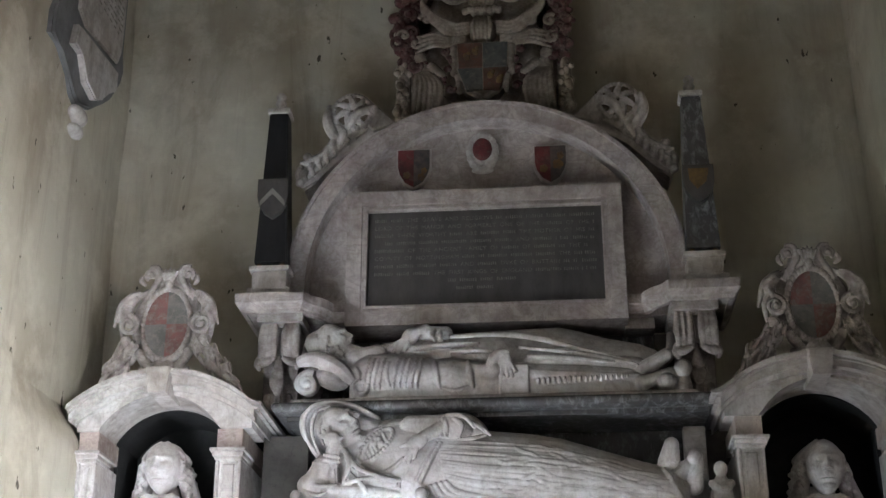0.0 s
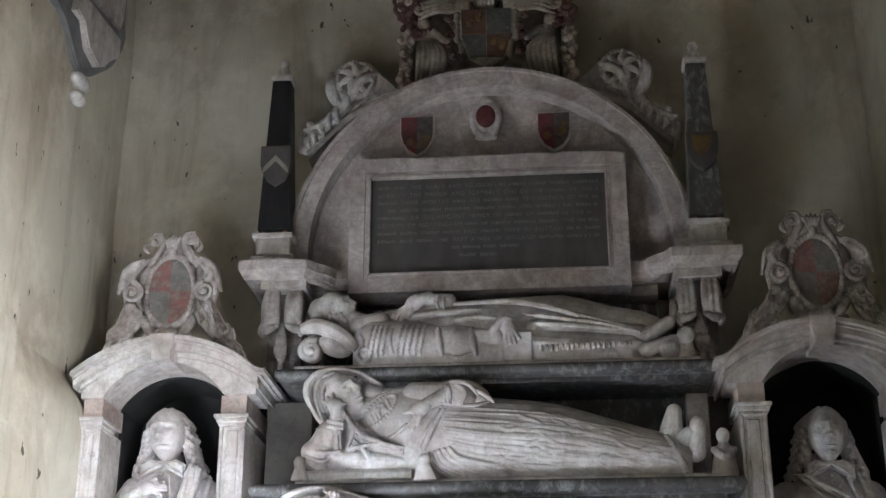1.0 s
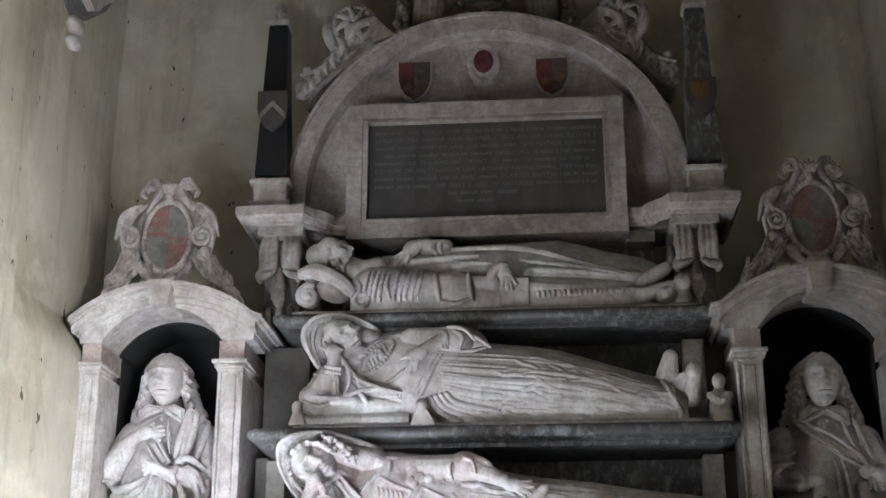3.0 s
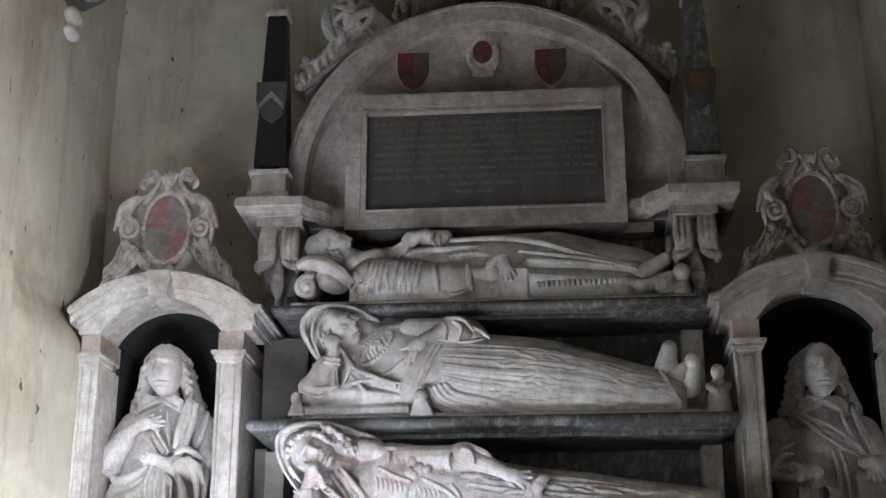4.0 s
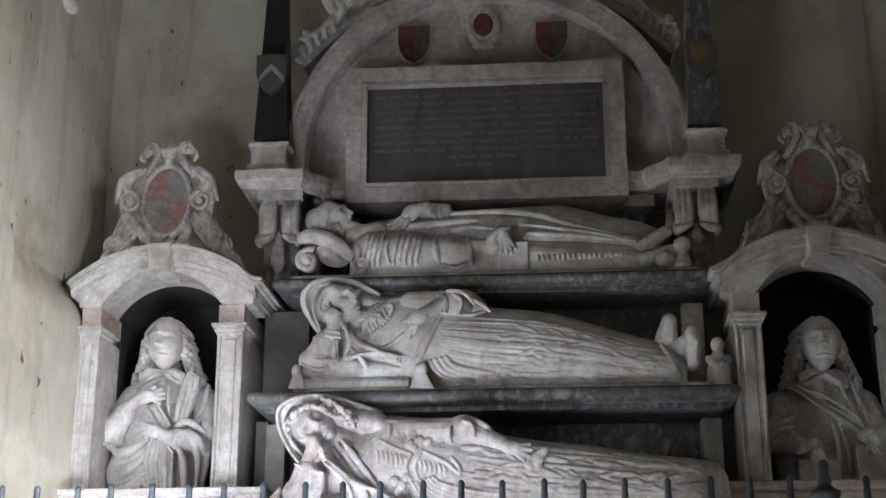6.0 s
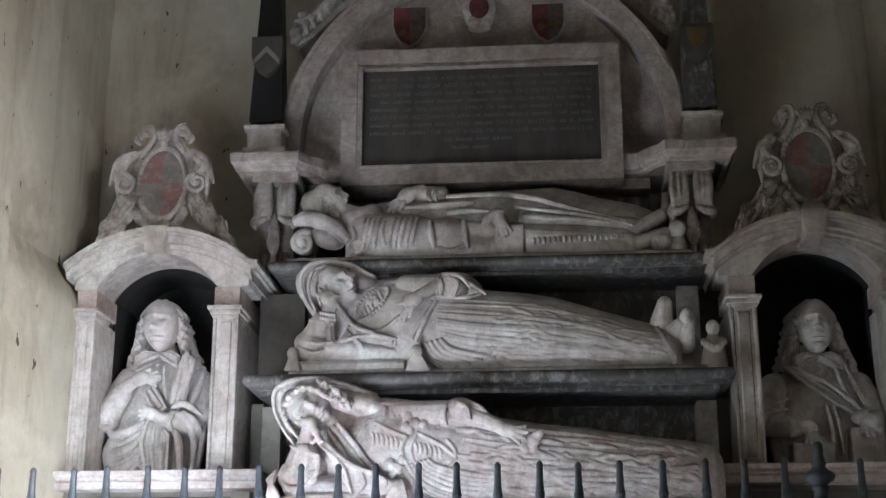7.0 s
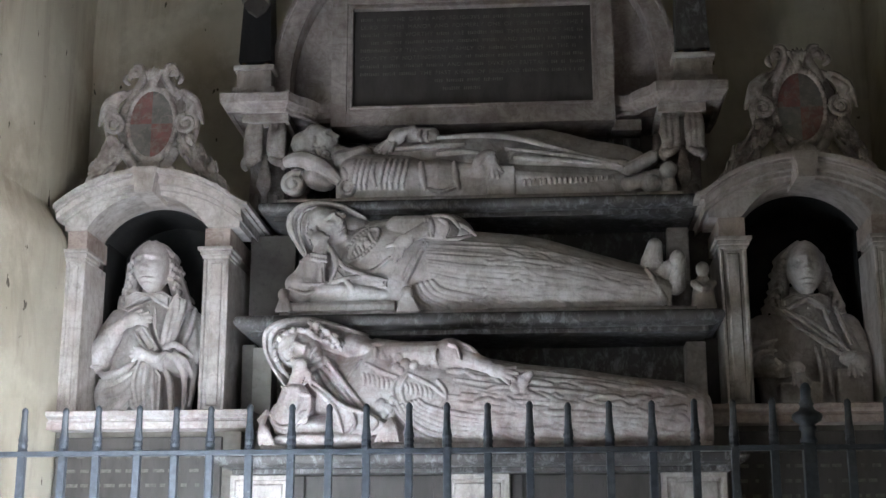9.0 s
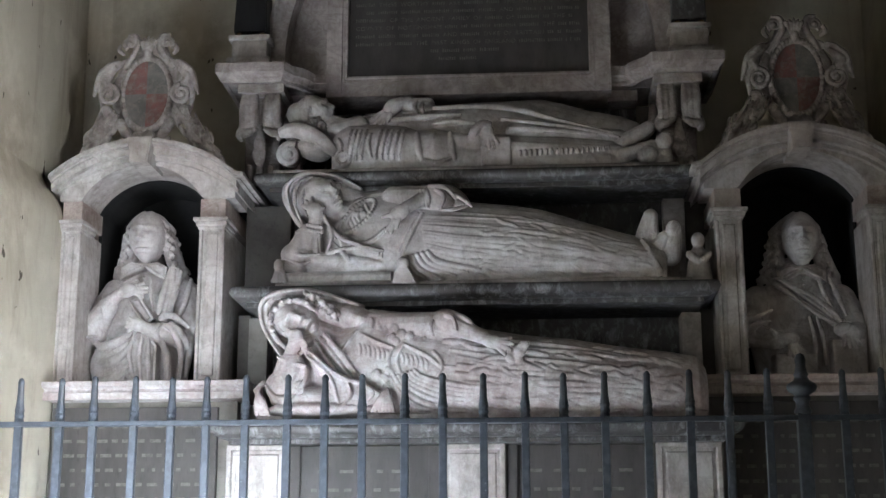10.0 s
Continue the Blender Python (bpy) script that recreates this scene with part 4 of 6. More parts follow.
    ball(bm, (ox, Y - 0.025, oz + 0.195), (0.02, 0.022, 0.028))
    for k in range(5):
        fold(bm, [(ox + (k - 2) * 0.009, Y - 0.03, oz + 0.205), (ox + (k - 2) * 0.016, Y - 0.04, oz + 0.25), (ox + (k - 2) * 0.02, Y - 0.025, oz + 0.285 - abs(k - 2) * 0.008)], 0.008)
    fold(bm, [(ox - 0.03, Y - 0.02, oz - 0.19), (ox - 0.02, Y - 0.03, oz - 0.23), (ox - 0.035, Y, oz - 0.265)], 0.04)
    fold(bm, [(ox + 0.03, Y - 0.02, oz - 0.19), (ox + 0.02, Y - 0.03, oz - 0.23), (ox + 0.035, Y, oz - 0.265)], 0.04)
    cart = carve(part("cartouche", bm, CARVED, n, "carved marble cartouche with scrolls", True), 0.0042, 0)
    for i, (e, f) in enumerate(((-1, 1), (1, 1), (-1, -1), (1, -1))):
        pts = [(ox, oz)] + [(ox + e * 0.103 * math.cos(radians(a)), oz + f * 0.167 * math.sin(radians(a))) for a in range(0, 91, 9)]
        bm = prism(bmesh.new(), pts, Y - 0.022, Y)
        part("painted_quarter", bm, FADED if (e * f < 0) else ASH, cart, "faded red painted quarter" if e * f < 0 else "faded grey-green painted quarter")
    for e in (-1, 1):
        bm = bmesh.new()
        rng = random.Random(11 + e)
        a, b = Vector((ox + e * 0.165, Y - 0.01, oz - 0.1)), Vector((cx + e * 0.33 + (0.0 if e * s < 0 else -e * 0.02), 5.80, 3.10))
        for k in range(110):
            t = k / 109
            p = a.lerp(b, t)
            wd = 0.02 + 0.035 * math.sin(math.pi * (0.2 + 0.75 * t))
            q = p + Vector((rng.uniform(-1, 1) * wd, rng.uniform(-0.03, 0.0), rng.uniform(-1, 1) * wd * 0.6))
            ball(bm, q, (0.008, 0.011, 0.03), (rng.uniform(-20, 20), -e * 32 + rng.uniform(-22, 22), 0), seg=8)
        limb(bm, a, b, 0.018, 0.022)
        carve(part("garland", bm, CARVED, cart, "carved hanging leaf garland", True), 0.0042, 0)
    return n


niche_monument(-1.745, -1, "white marble niche monument with armorial cartouche, brightly lit")
niche_monument(1.137, 1, "shaded marble niche monument with armorial cartouche")

# ---- carved figures, each one plain mesh ----
def loft(bm, stations, seg=28):
    """A lying body: rows of x, centre y, centre z, half depth, half height."""
    rings = []
    for x, y, z, ry, rz in stations:
        rings.append([bm.verts.new((x, y - ry * math.cos(a), z + rz * math.sin(a))) for a in [2 * math.pi * i / seg for i in range(seg)]])
    for p, q in zip(rings, rings[1:]):
        for i in range(seg):
            bm.faces.new((p[i], p[(i + 1) % seg], q[(i + 1) % seg], q[i]))
    bm.faces.new(rings[0][::-1])
    bm.faces.new(rings[-1])
    return bm


def on_loft(stations, x, deg, out=0.0):
    """The place on such a body at x, at an angle from its front (0) to its top (90)."""
    for a, b in zip(stations, stations[1:]):
        if a[0] <= x <= b[0]:
            break
    t = min(1, max(0, (x - a[0]) / (b[0] - a[0])))
    y, z, ry, rz = [a[i] + (b[i] - a[i]) * t for i in range(1, 5)]
    c = radians(deg)
    return (x, y - (ry + out) * math.cos(c), z + (rz + out) * math.sin(c))


def cling(stations, pts, out=0.0):
    """Pushes a line of places on to the front of such a body."""
    res = []
    for x, _, z in pts:
        x = min(max(x, stations[0][0] + 0.001), stations[-1][0] - 0.001)
        base = on_loft(stations, x, 0)
        top = on_loft(stations, x, 90)
        f = max(-0.97, min(0.97, (z - base[2]) / (top[2] - base[2])))
        res.append(on_loft(stations, x, math.degrees(math.asin(f)), out))
    return res


def pleats(bm, stations, x0, x1, degs, r, rng, wander=5, out=0.0):
    for d in degs:
        a, b = x0 + rng.uniform(-0.05, 0.16), x1 - rng.uniform(0, 0.2)
        d1 = d + rng.uniform(-wander, wander)
        pts = [on_loft(stations, a + (b - a) * t / 5, d + (d1 - d) * t / 5 + 2 * math.sin(t + d), out) for t in range(6)]
        fold(bm, pts, r * rng.uniform(0.7, 1.25), 4)


def fingers(bm, wrist, tips, r):
    for tip in tips:
        w = Vector(wrist)
        limb(bm, w.lerp(Vector(tip), 0.45), tip, r * 1.15, r * 0.8, 8)


def cloth(bm, pts, y0, y1):
    """A flat fall of cloth with an outline in x, z."""
    prism(bm, [(p[0], p[2]) for p in pts], y0, y1, 0.012)


def carved_head(bm, c, r, face, up, wide=0.72, relief=1.25):
    """A plain carved head looking along face: one skull surface pushed in and out for brow, eyes, nose, lips and chin."""
    c, f, u = Vector(c), Vector(face).normalized(), Vector(up).normalized()
    s = f.cross(u).normalized()
    u = s.cross(f)
    g = lambda v, m, w: math.exp(-((v - m) / w) ** 2)
    rows, cols = 44, 56
    grid = []
    for i in range(1, rows):
        th = math.pi * i / rows
        h, ring = math.cos(th), math.sin(th)
        line = []
        for j in range(cols):
            ph = 2 * math.pi * j / cols
            b = ring * math.cos(ph)
            jaw = 1 - 0.30 * max(0.0, -h) ** 2
            a = ring * math.sin(ph) * wide * jaw
            z = h * 1.08
            d = b * (0.84 if b > 0 else 0.98) * (1 - 0.12 * max(0.0, -h) ** 2)
            if b > 0:
                k = min(1.0, b * 2.2)
                e = abs(a)
                slope = max(0.0, min(1.0, (0.16 - z) / 0.46)) * (1 if z > -0.30 else g(z, -0.30, 0.05))
                d += relief * k * (0.08 * g(z, 0.25, 0.09) * g(a, 0, 0.5) - 0.19 * g(e, 0.27, 0.12) * g(z, 0.07, 0.085)
                          + 0.13 * g(e, 0.28, 0.11) * g(z, 0.05, 0.055) + (0.06 + 0.20 * slope) * g(a, 0, 0.11) * (z < 0.3) * (z > -0.5)
                          + 0.11 * g(e, 0.12, 0.07) * g(z, -0.29, 0.07) + 0.07 * g(e, 0.42, 0.2) * g(z, -0.22, 0.2)
                          + 0.11 * g(a, 0, 0.22) * (g(z, -0.49, 0.05) + g(z, -0.65, 0.055)) - 0.10 * g(a, 0, 0.26) * g(z, -0.57, 0.04) - 0.07 * g(a, 0, 0.3) * g(z, -0.75, 0.05)
                          + 0.12 * g(a, 0, 0.24) * g(z, -0.88, 0.15))
            line.append(bm.verts.new(c + (s * a + f * d + u * z) * r))
        grid.append(line)
    for p, q in zip(grid, grid[1:]):
        for j in range(cols):
            bm.faces.new((p[j], q[j], q[(j + 1) % cols], p[(j + 1) % cols]))
    bm.faces.new(grid[0])
    bm.faces.new(grid[-1][::-1])
    return bm


def folds(bm, lines, r, body=None, out=0.004):
    for pts in lines:
        fold(bm, cling(body, pts, out) if body else pts, r)


def creases(bm, body, count, x0, x1, d0, d1, r, rng):
    """Short wandering wrinkles laid over a lying body."""
    for _ in range(count):
        x, d = rng.uniform(x0, x1), rng.uniform(d0, d1)
        w, tilt = rng.uniform(0.05, 0.16), rng.uniform(-16, 10)
        pts = [on_loft(body, min(x + w * t / 3, x1 + 0.08), d + tilt * t / 3 + rng.uniform(-3, 3), -0.002) for t in range(4)]
        fold(bm, pts, r * rng.uniform(0.6, 1.2), 4)


def figure(name, bm, at, label, mat=STATUE, voxel=0.0042, rounds=0):
    ob = solid(name, bm, mat, at, label, "statue", "effigies of the tomb" if name == "effigy" else "portrait busts" if name == "bust" else "", smooth=True)
    return carve(ob, voxel, rounds)


# lowest effigy: a veiled lady leaning on her elbow
rng = random.Random(21)
bm = bmesh.new()
carved_head(bm, (-1.024, 5.600, 2.360), 0.108, (0.16, -1.0, 0.10), (-0.86, 0.05, 0.45), 0.76)
limb(bm, (-0.948, 5.630, 2.313), (-0.809, 5.680, 2.259), 0.06, 0.08)
# veil: a shell behind the head with a rolled rim
ball(bm, (-1.040, 5.730, 2.388), (0.165, 0.10, 0.115), (0, 12, 0), 20)
rim = [(-1.058, 5.560, 2.186), (-1.128, 5.540, 2.284), (-1.160, 5.530, 2.371), (-1.150, 5.530, 2.436), (-1.088, 5.540, 2.473), (-0.990, 5.570, 2.487), (-0.874, 5.600, 2.465), (-0.756, 5.630, 2.430)]
for dy, r in ((0.0, 0.010), (0.025, 0.016), (0.05, 0.022), (0.085, 0.03)):
    fold(bm, [Vector(v) + Vector((dy * 0.12, dy, 0)) for v in rim], r)
fold(bm, [(-1.031, 5.570, 2.208), (-1.104, 5.560, 2.291), (-1.138, 5.550, 2.374), (-1.120, 5.550, 2.434), (-1.062, 5.570, 2.464)], 0.010)
# curls round the brow, thicker beside the cheek
for k in range(17):
    a = radians(205 - 10.5 * k)
    p = Vector((-1.020, 5.540, 2.349)) + Vector((0.098 * math.cos(a), 0.012 * (k % 2), 0.088 * math.sin(a)))
    ball(bm, p + Vector((0, -0.012, 0)), (0.013, 0.015, 0.013), seg=8)
for k in range(46):
    t = rng.random()
    p = Vector((-0.970, 5.570, 2.446)).lerp(Vector((-0.837, 5.590, 2.384)), t) + Vector((rng.uniform(-0.01, 0.01), rng.uniform(-0.035, -0.01), rng.uniform(-0.034, 0.026)))
    ball(bm, p, (rng.uniform(0.010, 0.015),) * 3, seg=8)
body = [(-1.02, 5.70, 2.16, 0.08, 0.10), (-0.93, 5.70, 2.15, 0.13, 0.17), (-0.815, 5.70, 2.15, 0.15, 0.215)] + [
    ((-2.3009 + 0.00241 * x), 5.70, ((3.8050 - 0.00242 * top) + 1.90) / 2, ry, ((3.8050 - 0.00242 * top) - 1.90) / 2) for x, top, ry in
    ((660,570,0.17), (720,578,0.18), (780,590,0.185), (850,608,0.19), (930,622,0.20), (1010,630,0.20), (1100,645,0.19), (1180,654,0.18), (1225,662,0.165), (1240,680,0.14))]
loft(bm, body)
# bodice: collar points, seams, knots and a sash
for x, y, rx, rz in ((590, 578, 0.13, 0.055), (630, 588, 0.12, 0.06), (575, 640, 0.08, 0.08), (600, 670, 0.09, 0.09)):
    ball(bm, (-2.2888 + 0.00239 * x, 5.67, 3.7921 - 0.00241 * y), (rx, 0.10, rz), (0, 18, 0), 18)
folds(bm, [[(-0.896, 5.560, 2.298), (-0.818, 5.545, 2.204), (-0.739, 5.530, 2.107)], [(-0.914, 5.570, 2.286), (-0.842, 5.550, 2.191), (-0.768, 5.535, 2.099)], [(-0.937, 5.570, 2.272), (-0.875, 5.550, 2.182), (-0.806, 5.540, 2.095)]], 0.012)
folds(bm, [[(-0.757, 5.500, 2.310), (-0.793, 5.500, 2.258), (-0.826, 5.500, 2.207)], [(-0.833, 5.500, 2.368), (-0.715, 5.500, 2.381), (-0.597, 5.500, 2.360)], [(-0.738, 5.500, 2.295), (-0.671, 5.500, 2.257), (-0.596, 5.500, 2.228)],
           [(-0.456, 5.500, 2.363), (-0.466, 5.500, 2.320), (-0.470, 5.500, 2.268)], [(-0.596, 5.500, 2.228), (-0.619, 5.500, 2.176), (-0.595, 5.500, 2.111)], [(-0.554, 5.500, 2.246), (-0.582, 5.500, 2.176), (-0.563, 5.500, 2.110)],
           [(-0.549, 5.500, 2.241), (-0.456, 5.500, 2.191), (-0.396, 5.500, 2.141)], [(-0.433, 5.500, 2.214), (-0.400, 5.500, 2.169), (-0.396, 5.500, 2.132)], [(-0.525, 5.500, 2.059), (-0.451, 5.500, 2.072), (-0.396, 5.500, 2.132)]], 0.0075, body, 0.002)
for k in range(15):
    x, y = 636 + 8.6 * k, 640 + 2.1 * k
    if k not in (7, 8):
        folds(bm, [[(-2.2201 + 0.00232 * x, 5.5, 3.7188 - 0.00233 * (y - 9)), (-2.2198 + 0.00232 * (x + 3), 5.5, 3.7186 - 0.00233 * y), (-2.2183 + 0.00232 * (x + 2), 5.5, 3.7159 - 0.00233 * (y + 9))]], 0.005, body, 0.001)
for x, y, r in ((700, 605, 0.022), (712, 616, 0.02), (696, 622, 0.018), (704, 628, 0.014), (728, 618, 0.016), (670, 688, 0.022), (684, 694, 0.02), (676, 704, 0.016), (690, 680, 0.014)):
    ball(bm, cling(body, [(-2.2201 + 0.00232 * x, 5.5, 3.7188 - 0.00233 * y)], 0.004)[0], (r, r * 0.8, r * 1.15), (0, rng.uniform(-40, 40), 0), 10)
for k in range(9):
    x = 655 + 11 * k
    folds(bm, [[(-2.2328 + 0.00234 * x, 5.5, 2.366), (-2.2310 + 0.00234 * (x + rng.uniform(-8, 8)), 5.5, 2.342), (-2.2291 + 0.00233 * (x + rng.uniform(-12, 6)), 5.5, 2.314)]], 0.008, body, 0.001)
# far arm in its short sleeve, cuff and resting palm
limb(bm, (-0.634, 5.620, 2.334), (-0.390, 5.560, 2.325), 0.06, 0.058)
ball(bm, (-0.371, 5.550, 2.332), (0.078, 0.062, 0.058), (0, 20, 0))
folds(bm, [[(-0.385, 5.490, 2.360), (-0.347, 5.475, 2.338), (-0.334, 5.480, 2.287)], [(-0.350, 5.520, 2.374), (-0.292, 5.490, 2.339), (-0.256, 5.500, 2.303)], [(-0.433, 5.500, 2.343), (-0.441, 5.490, 2.304), (-0.429, 5.510, 2.269)]], 0.009)
limb(bm, (-0.337, 5.530, 2.314), (-0.227, 5.480, 2.262), 0.042, 0.03)
for k in range(5):
    folds(bm, [[(-2.2256 + 0.00233 * (816 + 9 * k), 5.51, 3.7315 - 0.00235 * (596 + 3 * k)), (-2.2154 + 0.00232 * (813 + 9 * k), 5.49, 3.7191 - 0.00234 * (606 + 4 * k)), (-2.2212 + 0.00232 * (820 + 9 * k), 5.51, 3.7248 - 0.00234 * (618 + 3 * k))]], 0.007)
ball(bm, (-0.186, 5.475, 2.242), (0.052, 0.026, 0.03), (0, 14, 0))
fingers(bm, (-0.186, 5.470, 2.241), ((-0.112, 5.470, 2.254), (-0.103, 5.460, 2.229), (-0.112, 5.460, 2.204), (-0.136, 5.470, 2.187)), 0.0105)
for k in range(9):
    ball(bm, Vector((-0.090, 5.500, 2.203)) + Vector((rng.uniform(-0.035, 0.035), rng.uniform(-0.01, 0.01), rng.uniform(-0.05, 0.04))), (0.02, 0.014, 0.024), (0, rng.uniform(-60, 60), 0), 8)
# near arm: wide cuff, forearm and the palm under her cheek
limb(bm, (-1.042, 5.540, 2.086), (-1.023, 5.530, 2.162), 0.062, 0.056)
ball(bm, (-1.060, 5.550, 2.071), (0.075, 0.07, 0.072), (0, 30, 0))
cloth(bm, [(-1.076, 5.480, 2.193), (-0.953, 5.480, 2.154), (-0.954, 5.480, 2.089), (-1.006, 5.480, 2.029), (-1.056, 5.480, 1.983), (-1.119, 5.480, 2.063)], 5.50, 5.60)
folds(bm, [[(-1.079, 5.495, 2.193), (-1.015, 5.485, 2.162), (-0.955, 5.495, 2.154)], [(-1.130, 5.510, 2.081), (-1.077, 5.485, 2.021), (-1.012, 5.490, 2.030)], [(-0.956, 5.500, 2.148), (-0.957, 5.485, 2.090), (-1.003, 5.490, 2.035)]], 0.01)
limb(bm, (-1.033, 5.530, 2.172), (-1.007, 5.510, 2.249), 0.034, 0.03)
ball(bm, (-1.002, 5.505, 2.271), (0.034, 0.028, 0.04), (0, 10, 0))
fingers(bm, (-0.997, 5.500, 2.275), ((-1.056, 5.510, 2.292), (-1.036, 5.505, 2.305), (-0.959, 5.490, 2.240), (-0.951, 5.490, 2.212)), 0.0115)
for k in range(7):
    ball(bm, (-2.2453 + 0.00236 * (536 + 3 * k), 5.50, 3.7396 - 0.00236 * (650 - (k % 3) * 4)), (0.009,) * 3, seg=6)
# hanging ends of the veil and the cushion
for k in range(4):
    folds(bm, [[(-2.2390 + 0.00236 * (468 - 5 * k), 5.50, 3.7236 - 0.00233 * (700 + 5 * k)), (-2.2226 + 0.00234 * (458 + 3 * k), 5.47, 2.008), (-2.2246 + 0.00234 * (456 + 8 * k), 5.49, 1.948)]], 0.013)
cloth(bm, [(-0.941, 5.500, 2.204), (-0.829, 5.500, 2.118), (-0.721, 5.500, 2.080), (-0.618, 5.500, 2.037), (-0.631, 5.500, 1.984), (-0.706, 5.500, 2.001), (-0.812, 5.500, 1.983), (-0.851, 5.500, 2.062), (-0.923, 5.500, 2.124)], 5.50, 5.62)
folds(bm, [[(-0.961, 5.510, 2.198), (-0.862, 5.490, 2.112), (-0.816, 5.495, 1.988)], [(-0.935, 5.510, 2.205), (-0.827, 5.490, 2.112), (-0.710, 5.490, 2.074)], [(-0.780, 5.490, 2.077), (-0.767, 5.485, 2.030), (-0.806, 5.490, 1.985)], [(-0.710, 5.490, 2.069), (-0.676, 5.480, 2.035), (-0.704, 5.490, 2.000)]], 0.010)
ball(bm, (-0.877, 5.600, 2.014), (0.25, 0.10, 0.065), (0, 3, 0), 20)
ball(bm, (-0.894, 5.560, 1.977), (0.24, 0.085, 0.035), seg=20)
spiral(bm, *(-0.980, 5.500, 2.057), 0.026, 1.3, 0.010, 1, 1.0)
for k in range(7):
    folds(bm, [[(-0.618, 5.500, 2.060), (-2.2087 + 0.00231 * (672 + 4 * k), 5.48, 2.005), (-2.2088 + 0.00231 * (660 + 7 * k), 5.49, 1.955)]], 0.009)
# gathered hip folds and the long skirt
for k in range(7):
    folds(bm, [[(-2.2231 + 0.00233 * (692 + 7 * k), 5.5, 3.7151 - 0.00233 * (690 - 2 * k)), (-2.2172 + 0.00232 * (706 + 9 * k), 5.5, 3.7070 - 0.00231 * (714 - 3 * k)), (-2.2063 + 0.00230 * (740 + 18 * k), 5.5, 3.6958 - 0.00230 * (740 - 5 * k)), (-2.1963 + 0.00229 * (800 + 24 * k), 5.5, 3.6895 - 0.00230 * (752 - 8 * k))]], 0.0095, body, 0.003)
pleats(bm, body, -0.42, 0.60, (-60, -52, -44, -36, -28, -20, -12, -4, 5, 14, 24, 36, 50), 0.0105, rng, 14, -0.002)
creases(bm, body, 120, -0.40, 0.50, -60, 52, 0.0125, rng)
for k in range(5):
    folds(bm, [[(-2.1938 + 0.00230 * (1216 + 4 * k), 5.60, 3.7206 - 0.00233 * (664 + 3 * k)), (-2.1717 + 0.00227 * (1240 + 2 * k), 5.57, 3.6921 - 0.00230 * (690 + 8 * k)), (-2.1685 + 0.00227 * (1222 + 3 * k), 5.57, 3.6822 - 0.00228 * (735 + 5 * k))]], 0.02)
ball(bm, (0.639, 5.680, 2.039), (0.05, 0.12, 0.10))
box(bm, -1.17, 0.68, 5.56, 5.95, 1.93, 1.96)
figure("effigy", bm, (-0.25, 5.7, 1.928), "veiled marble lady reclining on her elbow, stained pleated gown", STAINED)

# middle effigy: a lady on a tasselled cushion
bm = bmesh.new()
carved_head(bm, (-0.941, 5.770, 2.940), 0.10, (0.55, -0.78, 0.36), (-0.66, -0.08, 0.72), 0.76)
limb(bm, (-0.912, 5.800, 2.890), (-0.788, 5.830, 2.843), 0.06, 0.085)
for x, y in ((600, 368), (630, 380)):
    ball(bm, (-2.4125 + 0.00253 * x, 5.87, 3.9392 - 0.00260 * y), (0.11, 0.09, 0.055), (0, 20, 0), 18)
ball(bm, (-1.009, 5.850, 2.971), (0.14, 0.09, 0.12), (0, 25, 0), 18)
rim = [(-1.008, 5.750, 2.781), (-1.079, 5.740, 2.877), (-1.104, 5.740, 2.969), (-1.073, 5.740, 3.028), (-0.994, 5.750, 3.056), (-0.885, 5.770, 3.043), (-0.786, 5.800, 2.997)]
for dy, r in ((0.0, 0.011), (0.03, 0.018), (0.06, 0.022), (0.09, 0.03)):
    fold(bm, [Vector(v) + Vector((dy * 0.1, dy, 0)) for v in rim], r)
folds(bm, [[(-1.025, 5.730, 2.809), (-1.061, 5.720, 2.911), (-1.045, 5.730, 3.004), (-0.982, 5.740, 3.037)], [(-1.006, 5.730, 2.848), (-1.031, 5.720, 2.923), (-1.014, 5.730, 2.990)]], 0.009)
for k in range(30):
    t = rng.random()
    p = Vector((-0.996, 5.720, 2.943)).lerp(Vector((-0.878, 5.730, 3.000)), t) + Vector((rng.uniform(-0.02, 0.02), rng.uniform(-0.006, 0.01), rng.uniform(-0.016, 0.02)))
    ball(bm, p, (rng.uniform(0.009, 0.014),) * 3, seg=8)
body = [(-0.97, 5.88, 2.72, 0.09, 0.15), (-0.88, 5.88, 2.74, 0.13, 0.19)] + [
    ((-2.4166 + 0.00254 * x), 5.88, ((3.9437 - 0.00261 * top) + 2.50) / 2, ry, ((3.9437 - 0.00261 * top) - 2.50) / 2) for x, top, ry in
    ((620,368,0.15), (660,362,0.17), (700,360,0.18), (760,368,0.185), (830,386,0.19), (900,393,0.195), (960,403,0.195), (1030,425,0.19), (1100,446,0.175), (1150,458,0.16), (1172,468,0.13))]
loft(bm, body)
# embroidered stomacher, beads and waist seam
C1, C2 = Vector((-0.781, 5.700, 2.851)), Vector(((-0.712, 5.700, 2.921)[0] - (-0.845, 5.700, 2.775)[0], 0, (-0.712, 5.700, 2.921)[2] - (-0.845, 5.700, 2.775)[2])) * 0.5
side = Vector((C2.z, 0, -C2.x)) * 0.42
for k in range(34):
    a = 2 * math.pi * k / 34
    ball(bm, cling(body, [C1 + C2 * math.cos(a) + side * math.sin(a)], 0.003)[0], (0.0085,) * 3, seg=6)
for k in range(8):
    f = -0.75 + 0.2 * k
    folds(bm, [[C1 + C2 * f + side * (-0.5), C1 + C2 * (f - 0.1), C1 + C2 * (f - 0.2) + side * 0.6]], 0.005, body, 0.001)
